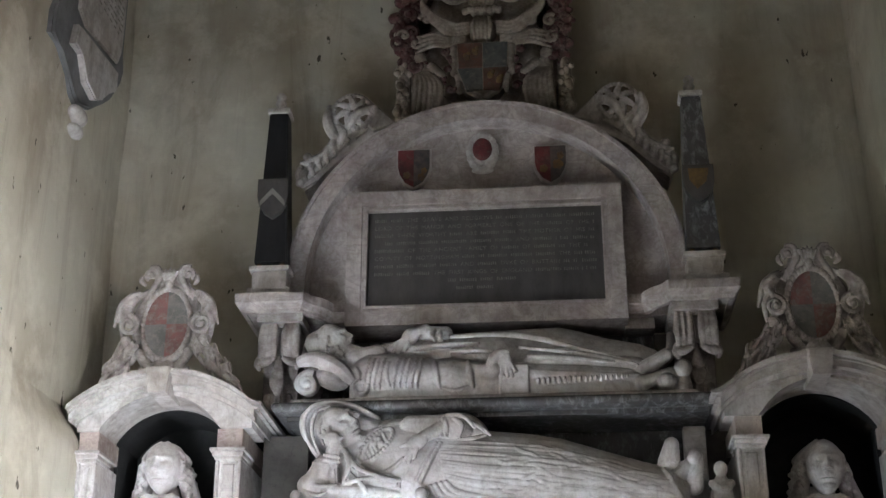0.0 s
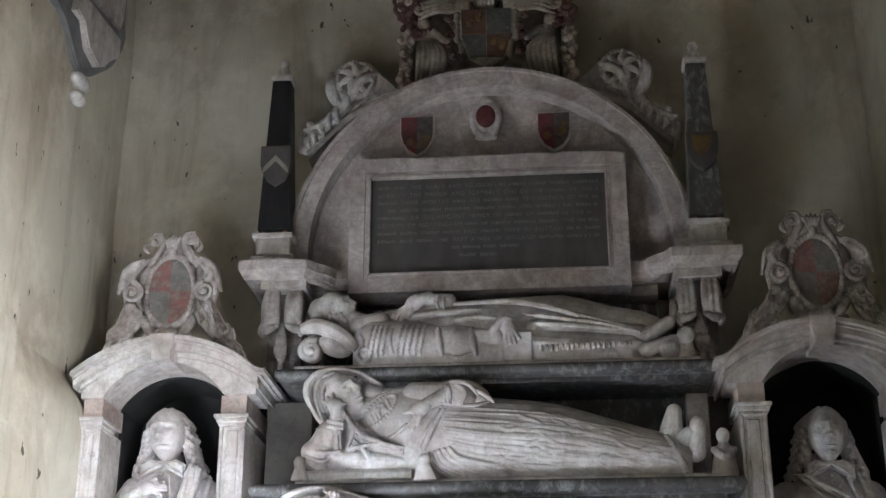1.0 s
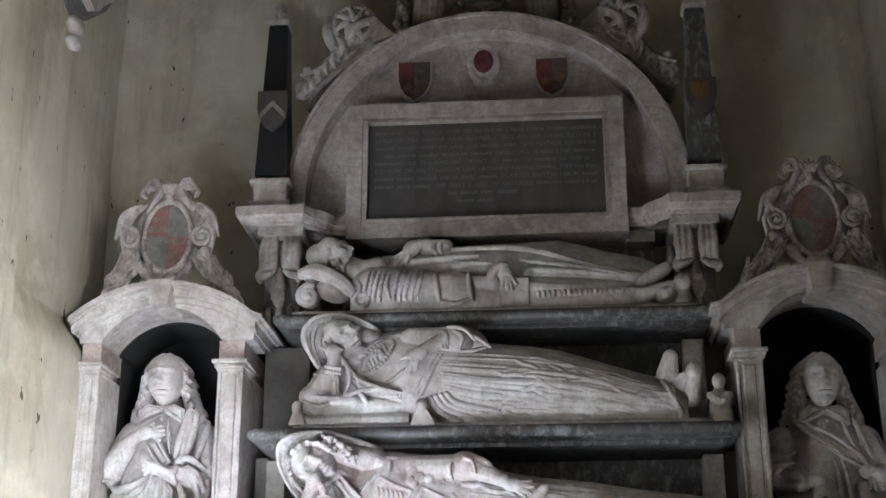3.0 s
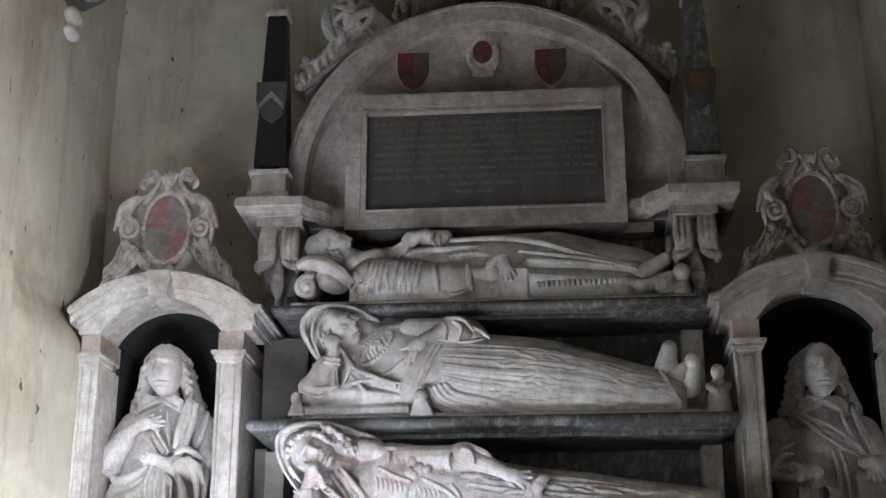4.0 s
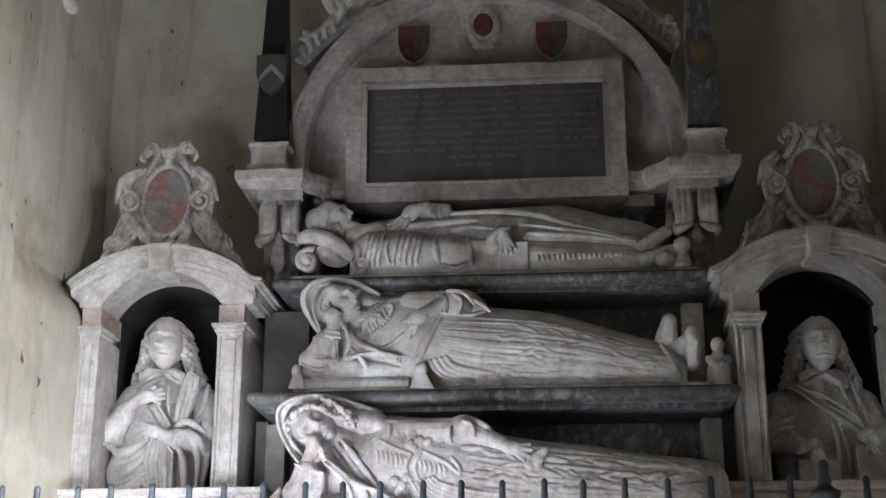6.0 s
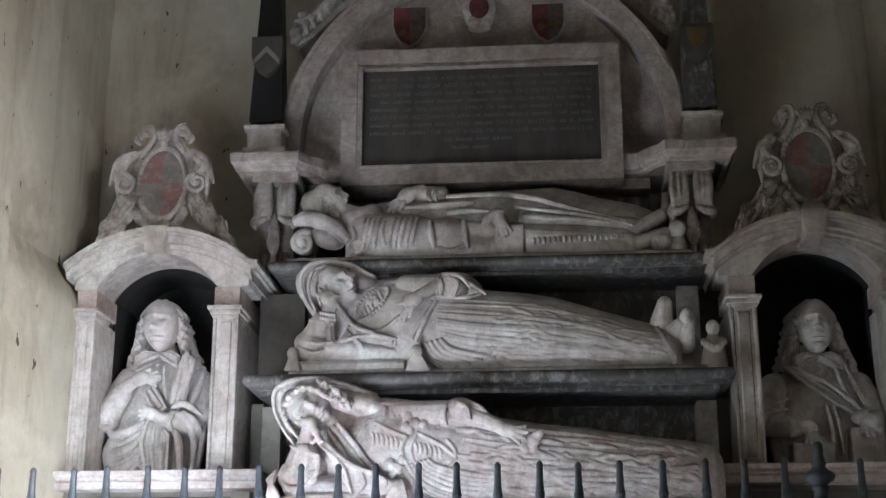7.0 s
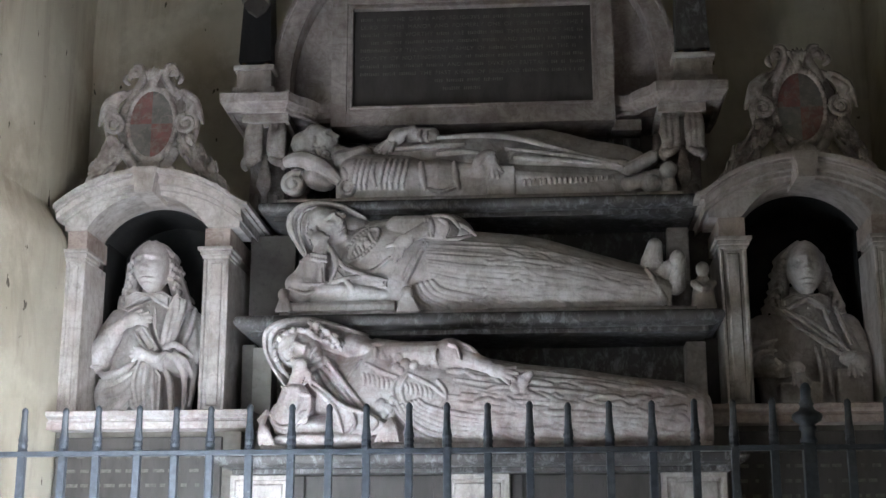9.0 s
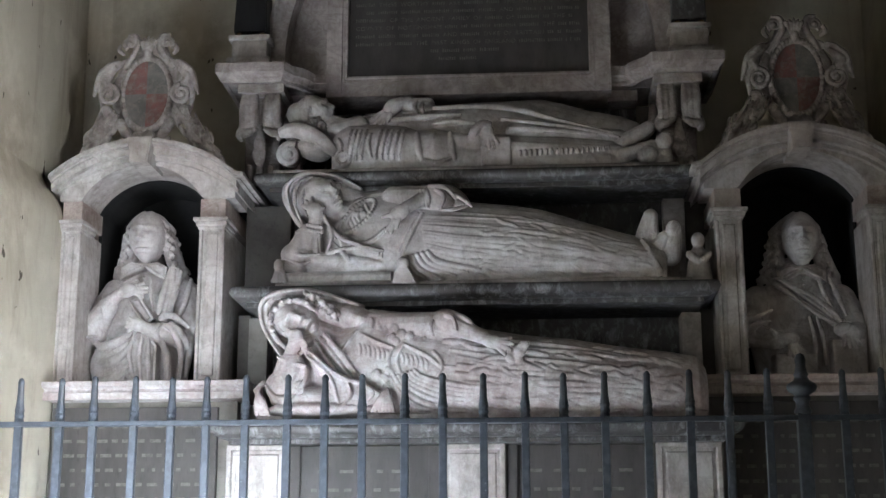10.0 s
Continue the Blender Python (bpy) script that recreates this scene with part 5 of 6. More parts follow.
for k in range(6):
    ball(bm, cling(body, [C1 + Vector((rng.uniform(-0.02, 0.03), 0, rng.uniform(-0.01, 0.03)))], 0.004)[0], (0.010, 0.008, 0.014), seg=8)
for k in range(22):
    t = k / 21
    p = Vector((-0.840, 5.700, 2.755)).lerp(Vector((-0.656, 5.700, 2.777)), t) + Vector((0, 0, -0.045 * math.sin(math.pi * t)))
    ball(bm, cling(body, [p], 0.006)[0], (0.0085,) * 3, seg=6)
folds(bm, [[(-0.493, 5.700, 2.850), (-0.542, 5.700, 2.754), (-0.581, 5.700, 2.669)], [(-0.513, 5.700, 2.850), (-0.562, 5.700, 2.755), (-0.601, 5.700, 2.680)], [(-0.840, 5.700, 2.760), (-0.816, 5.700, 2.849), (-0.747, 5.700, 2.922)], [(-0.856, 5.700, 2.832), (-0.802, 5.700, 2.913), (-0.723, 5.700, 2.952)],
           [(-0.773, 5.700, 2.948), (-0.648, 5.700, 2.956), (-0.583, 5.700, 2.923)], [(-0.623, 5.700, 2.955), (-0.593, 5.700, 2.924), (-0.583, 5.700, 2.882)], [(-0.583, 5.700, 2.944), (-0.558, 5.700, 2.913), (-0.568, 5.700, 2.877)]], 0.009, body, 0.003)
# the arm laid over her waist
limb(bm, (-0.631, 5.780, 2.941), (-0.452, 5.740, 2.921), 0.05, 0.058)
ball(bm, (-0.432, 5.740, 2.923), (0.085, 0.06, 0.058), (0, 22, 0), 16)
ball(bm, (-0.380, 5.780, 2.926), (0.10, 0.06, 0.06), (0, 28, 0), 16)
folds(bm, [[(-0.469, 5.700, 2.972), (-0.392, 5.675, 2.953), (-0.344, 5.690, 2.900)], [(-0.438, 5.685, 2.952), (-0.397, 5.670, 2.916), (-0.413, 5.685, 2.860)], [(-0.479, 5.700, 2.962), (-0.467, 5.675, 2.909), (-0.463, 5.690, 2.862)], [(-0.374, 5.700, 2.945), (-0.309, 5.680, 2.897), (-0.276, 5.700, 2.871)], [(-0.419, 5.700, 2.859), (-0.349, 5.680, 2.857), (-0.301, 5.700, 2.877)]], 0.010)
for k in range(9):
    for dx in (0, 6):
        ball(bm, Vector((-2.3557 + 0.00248 * (748 + dx), 5.685, 2.948)).lerp(Vector((-2.3447 + 0.00246 * (756 + dx), 5.675, 2.868)), k / 8), (0.0075, 0.009, 0.0075), seg=6)
limb(bm, (-0.493, 5.700, 2.911), (-0.564, 5.665, 2.863), 0.032, 0.028)
ball(bm, (-0.588, 5.655, 2.840), (0.05, 0.024, 0.034), (0, -32, 0))
fingers(bm, (-0.587, 5.650, 2.839), ((-0.662, 5.660, 2.823), (-0.646, 5.650, 2.759), (-0.625, 5.645, 2.748), (-0.601, 5.645, 2.767)), 0.0105)
# the propped arm with its wide cuff
limb(bm, (-1.036, 5.740, 2.671), (-0.999, 5.730, 2.755), 0.075, 0.058)
ball(bm, (-1.035, 5.745, 2.673), (0.088, 0.082, 0.062), (0, 8, 0), 18)
cloth(bm, [(-1.047, 5.690, 2.772), (-0.943, 5.690, 2.757), (-0.936, 5.690, 2.673), (-0.985, 5.690, 2.639), (-1.075, 5.690, 2.666), (-1.091, 5.690, 2.701)], 5.695, 5.80)
folds(bm, [[(-1.052, 5.700, 2.772), (-0.996, 5.680, 2.758), (-0.942, 5.700, 2.757)], [(-1.095, 5.690, 2.686), (-1.011, 5.665, 2.659), (-0.938, 5.690, 2.671)], [(-1.099, 5.690, 2.651), (-1.023, 5.670, 2.620), (-0.965, 5.690, 2.644)]], 0.009)
limb(bm, (-0.976, 5.710, 2.765), (-0.955, 5.695, 2.843), 0.034, 0.03)
for k in range(6):
    for dz in (0, 8):
        ball(bm, Vector((-0.995, 5.675, 3.8748 - 0.00254 * (424 + dz))).lerp(Vector((-0.931, 5.675, 3.8717 - 0.00254 * (428 + dz))), k / 5), (0.008, 0.010, 0.009), seg=6)
ball(bm, (-0.965, 5.690, 2.867), (0.04, 0.028, 0.038), (0, 20, 0))
fingers(bm, (-0.975, 5.690, 2.867), ((-1.024, 5.710, 2.894), (-1.008, 5.705, 2.913), (-0.983, 5.700, 2.922), (-0.923, 5.680, 2.874)), 0.0115)
folds(bm, [[(-0.936, 5.700, 2.859), (-0.886, 5.675, 2.755), (-0.916, 5.690, 2.668)], [(-0.911, 5.700, 2.833), (-0.851, 5.675, 2.739), (-0.753, 5.690, 2.705)], [(-0.916, 5.690, 2.668), (-0.855, 5.675, 2.684), (-0.768, 5.690, 2.701)], [(-0.857, 5.690, 2.692), (-0.824, 5.670, 2.657), (-0.810, 5.680, 2.629)], [(-0.819, 5.700, 2.714), (-0.717, 5.680, 2.687), (-0.659, 5.690, 2.679)]], 0.011)
cloth(bm, [(-0.925, 5.700, 2.813), (-0.869, 5.700, 2.740), (-0.670, 5.700, 2.701), (-0.670, 5.700, 2.651), (-0.808, 5.700, 2.663), (-0.913, 5.700, 2.675), (-0.889, 5.700, 2.746)], 5.695, 5.82)
# cushion with tassels
ball(bm, (-0.882, 5.800, 2.641), (0.27, 0.13, 0.055), (0, 2, 0), 20)
bar_x(bm, [(5.70, 2.548), (5.70, 2.575), (5.715, 2.592), (5.85, 2.60), (5.85, 2.548)], (-1.099, 5.700, 2.588)[0], (-0.630, 5.700, 2.580)[0])
for k in range(8):
    limb(bm, (-2.3592 + 0.00249 * (496 + k), 5.70, 2.613), (-2.3524 + 0.00248 * (486 + 3.4 * k), 5.695, 2.552), 0.011, 0.008, 6)
ball(bm, (-1.120, 5.700, 2.623), (0.024, 0.024, 0.03))
ball(bm, (-0.574, 5.680, 2.620), (0.03, 0.025, 0.03))
for k in range(9):
    limb(bm, (-2.3288 + 0.00244 * (712 + 1.5 * k), 5.675, 2.604), (-2.3217 + 0.00244 * (700 + 4.5 * k), 5.67, 2.538), 0.010, 0.008, 6)
# hip rolls and the sweep of the skirt
for k in range(5):
    folds(bm, [[(-2.3399 + 0.00246 * (722 + 9 * k), 5.7, 3.8585 - 0.00251 * (478 - 2 * k)), (-2.3336 + 0.00245 * (734 + 12 * k), 5.7, 3.8521 - 0.00250 * (500 - 3 * k)), (-2.3221 + 0.00243 * (768 + 22 * k), 5.7, 3.8430 - 0.00249 * (520 - 5 * k))]], 0.012, body, 0.004)
for k in range(15):
    t = k / 14
    folds(bm, [[(-2.3472 + 0.00247 * (745 + 14 * t), 5.7, 3.8669 - 0.00253 * (396 + 80 * t)), (-2.3355 + 0.00245 * (850 - 30 * t), 5.7, 3.8582 - 0.00252 * (398 + 92 * t + rng.uniform(-4, 4))), (0.016, 5.7, 3.8451 - 0.00250 * (412 + 88 * t + rng.uniform(-5, 5))), (0.280, 5.7, 3.8319 - 0.00248 * (446 + 56 * t + rng.uniform(-4, 4))), (0.471, 5.7, 3.8223 - 0.00247 * (470 + 34 * t))]], 0.0085 * rng.uniform(0.5, 1.4), body, -0.003)
creases(bm, body, 70, -0.30, 0.42, -55, 40, 0.0105, rng)
# feet and the small beast they rest on
for a, b, r0, r1 in (((1150, 440), (1158, 408), 0.05, 0.034), ((1162, 470), (1182, 446), 0.05, 0.03), ((1190, 480), (1198, 440), 0.045, 0.034), ((1158, 512), (1166, 482), 0.048, 0.03)):
    limb(bm, (-2.3211 + 0.00244 * a[0], 5.80, 3.8685 - 0.00252 * a[1]), (-2.3159 + 0.00243 * b[0], 5.78, 3.8648 - 0.00253 * b[1]), r0, r1)
ball(bm, (0.594, 5.770, 2.770), (0.034, 0.04, 0.04))
for k in range(6):
    folds(bm, [[(-2.3033 + 0.00242 * (1140 + 5 * k), 5.76, 3.8482 - 0.00250 * (448 + 9 * k)), (-2.2871 + 0.00240 * (1154 + 4 * k), 5.73, 3.8310 - 0.00248 * (470 + 7 * k)), (-2.2932 + 0.00241 * (1146 + 5 * k), 5.75, 3.8364 - 0.00248 * (496 + 4 * k))]], 0.012)
box(bm, -1.14, 0.66, 5.72, 6.1, 2.53, 2.55)
figure("effigy", bm, (-0.25, 5.85, 2.528), "marble lady leaning on a tasselled cushion, pearl chain")

# small figure at her feet
bm = bmesh.new()
lathe(bm, 0.70, 5.80, [(0.058, 2.53), (0.056, 2.57), (0.046, 2.63), (0.032, 2.68), (0.018, 2.70), (0.01, 2.71)], 16)
ball(bm, (0.70, 5.79, 2.725), (0.03, 0.03, 0.035))
limb(bm, (0.66, 5.78, 2.66), (0.69, 5.745, 2.63), 0.018, 0.014)
limb(bm, (0.74, 5.78, 2.66), (0.71, 5.745, 2.63), 0.018, 0.014)
figure("small_figure", bm, (0.70, 5.80, 2.528), "small kneeling alabaster figure on the shelf", STATUE, 0.006, 1)

# top effigy: a knight lying on his back
bm = bmesh.new()
carved_head(bm, (-1.020, 5.960, 3.398), 0.094, (0.80, -0.32, 0.50), (-0.50, -0.05, 0.86), 0.76)
ball(bm, (-1.066, 5.980, 3.400), (0.095, 0.075, 0.07), (0, 15, 0), 16)
limb(bm, (-0.973, 5.970, 3.358), (-0.894, 5.980, 3.324), 0.05, 0.06)
for k in range(16):
    ball(bm, Vector((-1.009, 5.900, 3.339)) + Vector((rng.uniform(-0.03, 0.045), rng.uniform(-0.008, 0.012), rng.uniform(-0.03, 0.02))), (0.012,) * 3, seg=8)
ball(bm, (-1.035, 5.890, 3.397), (0.012, 0.012, 0.02), seg=8)
# rolled mat under his head
spiral(bm, *(-1.117, 5.875, 3.178), 0.056, 1.6, 0.020, 1, radians(60))
ball(bm, (-1.127, 5.930, 3.195), (0.055, 0.08, 0.055))
fold(bm, [(-1.170, 5.890, 3.290), (-1.087, 5.870, 3.298), (-0.981, 5.870, 3.252), (-0.909, 5.880, 3.183)], 0.042)
ball(bm, (-1.015, 5.920, 3.214), (0.085, 0.07, 0.05), (0, 20, 0))
ball(bm, (-0.998, 5.970, 3.295), (0.09, 0.08, 0.04), (0, 18, 0))
ball(bm, (-0.870, 5.870, 3.152), (0.026, 0.026, 0.026))
for k in range(14):
    a = 2 * math.pi * k / 14
    ball(bm, Vector((-0.869, 5.860, 3.149)) + Vector((0.028 * math.cos(a), 0, 0.028 * math.sin(a))), (0.012, 0.02, 0.012), seg=6)
# the cloak and far side of the body, then the armoured near side before it
back = [((-2.5221 + 0.00266 * x), 6.06, ((4.0516 - 0.00278 * top) + 3.04) / 2, ry, ((4.0516 - 0.00278 * top) - 3.04) / 2) for x, top, ry in
        ((598,262,0.05), (615,240,0.10), (650,226,0.12), (700,220,0.13), (760,214,0.13), (850,210,0.13), (910,208,0.13), (960,206,0.13), (1000,216,0.13), (1040,228,0.12), (1100,240,0.11), (1130,252,0.08))]
loft(bm, back)
body = [((-2.4804 + 0.00261 * x), 5.955, ((4.0070 - 0.00273 * top) + 3.06) / 2, ry, ((4.0070 - 0.00273 * top) - 3.06) / 2) for x, top, ry in
        ((594,268,0.05), (604,252,0.085), (625,243,0.105), (670,246,0.115), (720,250,0.105), (745,258,0.09), (775,256,0.105), (806,262,0.10), (850,268,0.09), (905,268,0.085), (1000,274,0.085), (1080,282,0.07), (1110,290,0.05))]
loft(bm, body)
for x in (618, 627, 636, 646, 672, 682, 692, 703, 713):
    folds(bm, [[(-2.4400 + 0.00257 * (x + 6), 5.85, 3.290), (-2.4365 + 0.00257 * (x + 1), 5.85, 3.236), (-2.4328 + 0.00256 * (x - 2), 5.85, 3.183), (-2.4298 + 0.00256 * (x - 4), 5.85, 3.140)]], 0.0085, body, 0.004)
    for y in (262, 280, 298):
        ball(bm, cling(body, [(-2.4384 + 0.00257 * (x + (276 - y) * 0.16), 5.85, 3.9621 - 0.00269 * y)], 0.010)[0], (0.006,) * 3, seg=6)
for x in (744, 804):
    folds(bm, [[(-2.4400 + 0.00257 * (x - 3), 5.85, 3.274), (-2.4337 + 0.00256 * (x + 1), 5.85, 3.199), (-2.4284 + 0.00256 * (x + 4), 5.85, 3.135)]], 0.014, body, 0.008)
folds(bm, [[(-0.900, 5.850, 3.254), (-0.879, 5.850, 3.211), (-0.888, 5.850, 3.168)], [(-0.512, 5.850, 3.143), (-0.445, 5.850, 3.126), (-0.374, 5.850, 3.145)], [(-0.745, 5.850, 3.267), (-0.754, 5.850, 3.208), (-0.738, 5.850, 3.148)]], 0.010, body, 0.004)
limb(bm, (-0.811, 5.950, 3.334), (-0.916, 5.950, 3.304), 0.05, 0.055)
# the arm that comes over his chest
limb(bm, (-0.499, 6.000, 3.443), (-0.597, 5.970, 3.440), 0.04, 0.034)
folds(bm, [[(-0.543, 5.960, 3.458), (-0.551, 5.935, 3.416), (-0.537, 5.955, 3.389)], [(-0.517, 5.965, 3.453), (-0.520, 5.940, 3.411), (-0.506, 5.960, 3.385)]], 0.012)
ball(bm, (-0.653, 5.945, 3.422), (0.05, 0.026, 0.038), (0, -38, 0))
limb(bm, (-0.587, 5.970, 3.457), (-0.637, 5.950, 3.434), 0.03, 0.03)
fingers(bm, (-0.657, 5.940, 3.415), ((-0.747, 5.940, 3.373), (-0.734, 5.930, 3.342), (-0.708, 5.925, 3.334), (-0.676, 5.925, 3.344)), 0.0115)
# near arm and the grip on the sword block
limb(bm, (-0.371, 5.900, 3.225), (-0.267, 5.870, 3.224), 0.042, 0.036)
fold(bm, [(-0.287, 5.860, 3.205), (-0.276, 5.845, 3.254), (-0.235, 5.850, 3.297), (-0.194, 5.860, 3.300)], 0.022)
ball(bm, (-0.215, 5.860, 3.257), (0.036, 0.028, 0.045))
fingers(bm, (-0.214, 5.850, 3.270), ((-0.225, 5.840, 3.192), (-0.204, 5.838, 3.180), (-0.184, 5.842, 3.186), (-0.169, 5.848, 3.209)), 0.011)
box(bm, (-0.237, 5.840, 3.203)[0], (-0.108, 5.840, 3.200)[0], 5.855, 6.0, 3.08, (-0.179, 5.850, 3.242)[2], 0.008)
# cloak edge, near leg and the fringe
folds(bm, [[(-0.469, 5.950, 3.413), (-0.258, 5.930, 3.412), (-0.076, 5.920, 3.387), (0.129, 5.910, 3.321), (0.358, 5.910, 3.259)]], 0.015)
folds(bm, [[(-0.154, 5.930, 3.349), (0.026, 5.900, 3.313), (0.205, 5.900, 3.281), (0.383, 5.910, 3.242)], [(-0.116, 5.910, 3.298), (0.077, 5.890, 3.276), (0.281, 5.900, 3.252)]], 0.012)
folds(bm, [[(-0.814, 5.970, 3.379), (-0.652, 5.940, 3.360), (-0.494, 5.940, 3.372), (-0.337, 5.950, 3.382)], [(-0.467, 5.930, 3.330), (-0.362, 5.920, 3.335), (-0.268, 5.920, 3.327)]], 0.014)
limb(bm, (-0.104, 5.910, 3.195), (0.369, 5.920, 3.171), 0.045, 0.036)
limb(bm, (-0.091, 5.950, 3.283), (0.386, 5.960, 3.253), 0.045, 0.038)
for k in range(18):
    ball(bm, (-2.4148 + 0.00254 * (925 + 9.2 * k), 5.865, 3.9495 - 0.00266 * (296 - 0.3 * k)), (0.007, 0.009, 0.014), seg=6)
limb(bm, (0.397, 5.950, 3.222), (0.515, 5.950, 3.295), 0.04, 0.03)
limb(bm, (0.405, 5.900, 3.153), (0.529, 5.910, 3.196), 0.036, 0.028)
ball(bm, (0.507, 5.910, 3.154), (0.05, 0.06, 0.04))
ball(bm, (0.584, 5.900, 3.215), (0.04, 0.04, 0.04), seg=16)
limb(bm, (0.585, 5.920, 3.182), (0.583, 5.920, 3.134), 0.03, 0.04)
box(bm, -1.19, 0.64, 5.845, 6.2, 3.078, 3.1)
figure("effigy", bm, (-0.3, 6.0, 3.078), "marble knight in armour lying on his back", STATUE)


def bust(cx, cz, turn, s, label, at):
    """A half-length portrait of a man with long hair and a cloak."""
    rng = random.Random(int(cx * 10) + 5)
    bm = bmesh.new()
    P = lambda u, y, w: (cx + u, y, cz + w)
    carved_head(bm, P(0.008, 6.02, 0), 0.115, (turn, -1, 0.06), (0, 0, 1), 0.73)
    # torso as upright rings with sloping shoulders
    rows = [(-0.07, 0.056, 0.06), (-0.14, 0.066, 0.07), (-0.17, 0.115, 0.085), (-0.21, 0.165, 0.10), (-0.26, 0.205, 0.115), (-0.34, 0.225, 0.125), (-0.46, 0.225, 0.13), (-0.58, 0.205, 0.135), (-0.66, 0.19, 0.135), (at[2] - cz, 0.17, 0.13)]
    rings = [[bm.verts.new(P(ru * math.cos(a), 6.12 + ry * math.sin(a), w)) for a in [2 * math.pi * i / 32 for i in range(32)]] for w, ru, ry in rows]
    for p, q in zip(rings, rings[1:]):
        for i in range(32):
            bm.faces.new((p[i], p[(i + 1) % 32], q[(i + 1) % 32], q[i]))
    bm.faces.new(rings[0][::-1])
    bm.faces.new(rings[-1])
    # hair drawn from a middle parting, close to the skull, falling in waves on the shoulders
    ball(bm, P(0.006, 6.09, 0.03), (0.09, 0.085, 0.098), seg=20)
    ball(bm, P(0.006, 6.06, 0.062), (0.084, 0.085, 0.066), seg=20)
    for e in (-1, 1):
        low = 0.02 if e > 0 else 0.0
        limb(bm, P(e * 0.078, 6.08, 0.02), P(e * (0.10 + low), 6.09, -0.10), 0.036, 0.042)
        limb(bm, P(e * (0.10 + low), 6.09, -0.10), P(e * (0.125 + low * 1.6), 6.08, -0.165), 0.042, 0.03)
        for k in range(11):
            g = k / 10
            ph = rng.uniform(0, 6)
            y0 = 6.008 + 0.085 * g
            line = [P(e * 0.012, 5.998 + 0.085 * g, 0.116 + 0.012 * math.sin(math.pi * g)), P(e * 0.055, y0 + 0.004, 0.092 + 0.012 * g)]
            for i in range(10):
                t = i / 9
                line.append(P(e * (0.078 + 0.016 * g + (0.05 + low) * t * t + 0.017 * math.sin(ph + 10 * t)), y0 + 0.028 + 0.03 * t + 0.011 * math.cos(ph + 9 * t), 0.055 - (0.20 + low + 0.05 * math.sin(5 * k)) * t))
            fold(bm, line, 0.0115, 4, 7)
        for k in range(4):
            for i in range(11):
                t = i / 10
                ball(bm, P(e * (0.088 + 0.010 * k + (0.05 + low) * t * t + (0.010 if i % 2 else -0.004)), 6.018 + 0.026 * k + 0.03 * t, 0.03 - 0.008 * k - (0.19 + low) * t), (0.0165, 0.0165, 0.0135), (0, e * 35 * (1 if i % 2 else -1), 0), 8)
    # falling collar
    for e in (-1, 1):
        cloth(bm, [P(0.008, 0, -0.13), P(e * 0.06, 0, -0.118), P(e * 0.11, 0, -0.145), P(e * 0.108, 0, -0.205), P(e * 0.06, 0, -0.18), P(0.008, 0, -0.15)][::e], 5.99, 6.08)
        fold(bm, [P(0.008, 5.995, -0.14), P(e * 0.05, 5.98, -0.17), P(e * 0.108, 5.995, -0.205)], 0.009)
    for k in range(5):
        ball(bm, P(0.006, 5.985, -0.19 - 0.028 * k), (0.008,) * 3, seg=8)
    if s < 0:
        # sleeve, cuff and the palm laid on his chest
        limb(bm, P(-0.155, 6.10, -0.24), P(-0.235, 6.03, -0.43), 0.06, 0.068)
        limb(bm, P(-0.235, 6.02, -0.43), P(-0.135, 5.94, -0.335), 0.066, 0.045)
        ball(bm, P(-0.235, 6.02, -0.435), (0.075, 0.07, 0.055), (0, 25, 0))
        folds(bm, [[P(-0.165, 5.945, -0.29), P(-0.135, 5.90, -0.335), P(-0.13, 5.94, -0.385)], [P(-0.18, 5.95, -0.31), P(-0.15, 5.90, -0.355), P(-0.15, 5.94, -0.40)], [P(-0.30, 5.99, -0.43), P(-0.26, 5.95, -0.475), P(-0.18, 5.95, -0.475)]], 0.011)
        limb(bm, P(-0.135, 5.925, -0.325), P(-0.085, 5.915, -0.29), 0.034, 0.028)
        ball(bm, P(-0.05, 5.915, -0.272), (0.048, 0.022, 0.034), (0, -20, 0))
        fingers(bm, P(-0.045, 5.912, -0.268), (P(0.022, 5.94, -0.232), P(0.038, 5.94, -0.252), P(0.038, 5.94, -0.274), P(0.018, 5.94, -0.296)), 0.0105)
        limb(bm, P(-0.06, 5.915, -0.25), P(-0.01, 5.93, -0.225), 0.013, 0.010, 8)
        # band hanging from the collar
        cloth(bm, [P(-0.045, 0, -0.31), P(-0.005, 0, -0.29), P(0.07, 0, -0.395), P(0.03, 0, -0.425)], 5.95, 6.02)
        folds(bm, [[P(-0.045, 5.95, -0.31), P(-0.01, 5.94, -0.365), P(0.03, 5.945, -0.425)], [P(0.0, 5.95, -0.29), P(0.035, 5.94, -0.34), P(0.07, 5.945, -0.395)], [P(0.045, 5.97, -0.2), P(0.05, 5.965, -0.28), P(0.065, 5.96, -0.36)]], 0.008)
        # the other arm, cuff and closed grip
        limb(bm, P(0.175, 6.1, -0.26), P(0.21, 6.05, -0.42), 0.07, 0.07)
        limb(bm, P(0.19, 6.02, -0.47), P(0.075, 5.935, -0.455), 0.058, 0.036)
        folds(bm, [[P(0.12, 5.935, -0.42), P(0.105, 5.90, -0.465), P(0.11, 5.935, -0.51)], [P(0.105, 5.935, -0.415), P(0.09, 5.90, -0.46), P(0.095, 5.935, -0.505)]], 0.010)
        limb(bm, P(0.075, 5.925, -0.455), P(0.03, 5.915, -0.435), 0.03, 0.027)
        ball(bm, P(0.012, 5.91, -0.43), (0.04, 0.026, 0.03), (0, 20, 0))
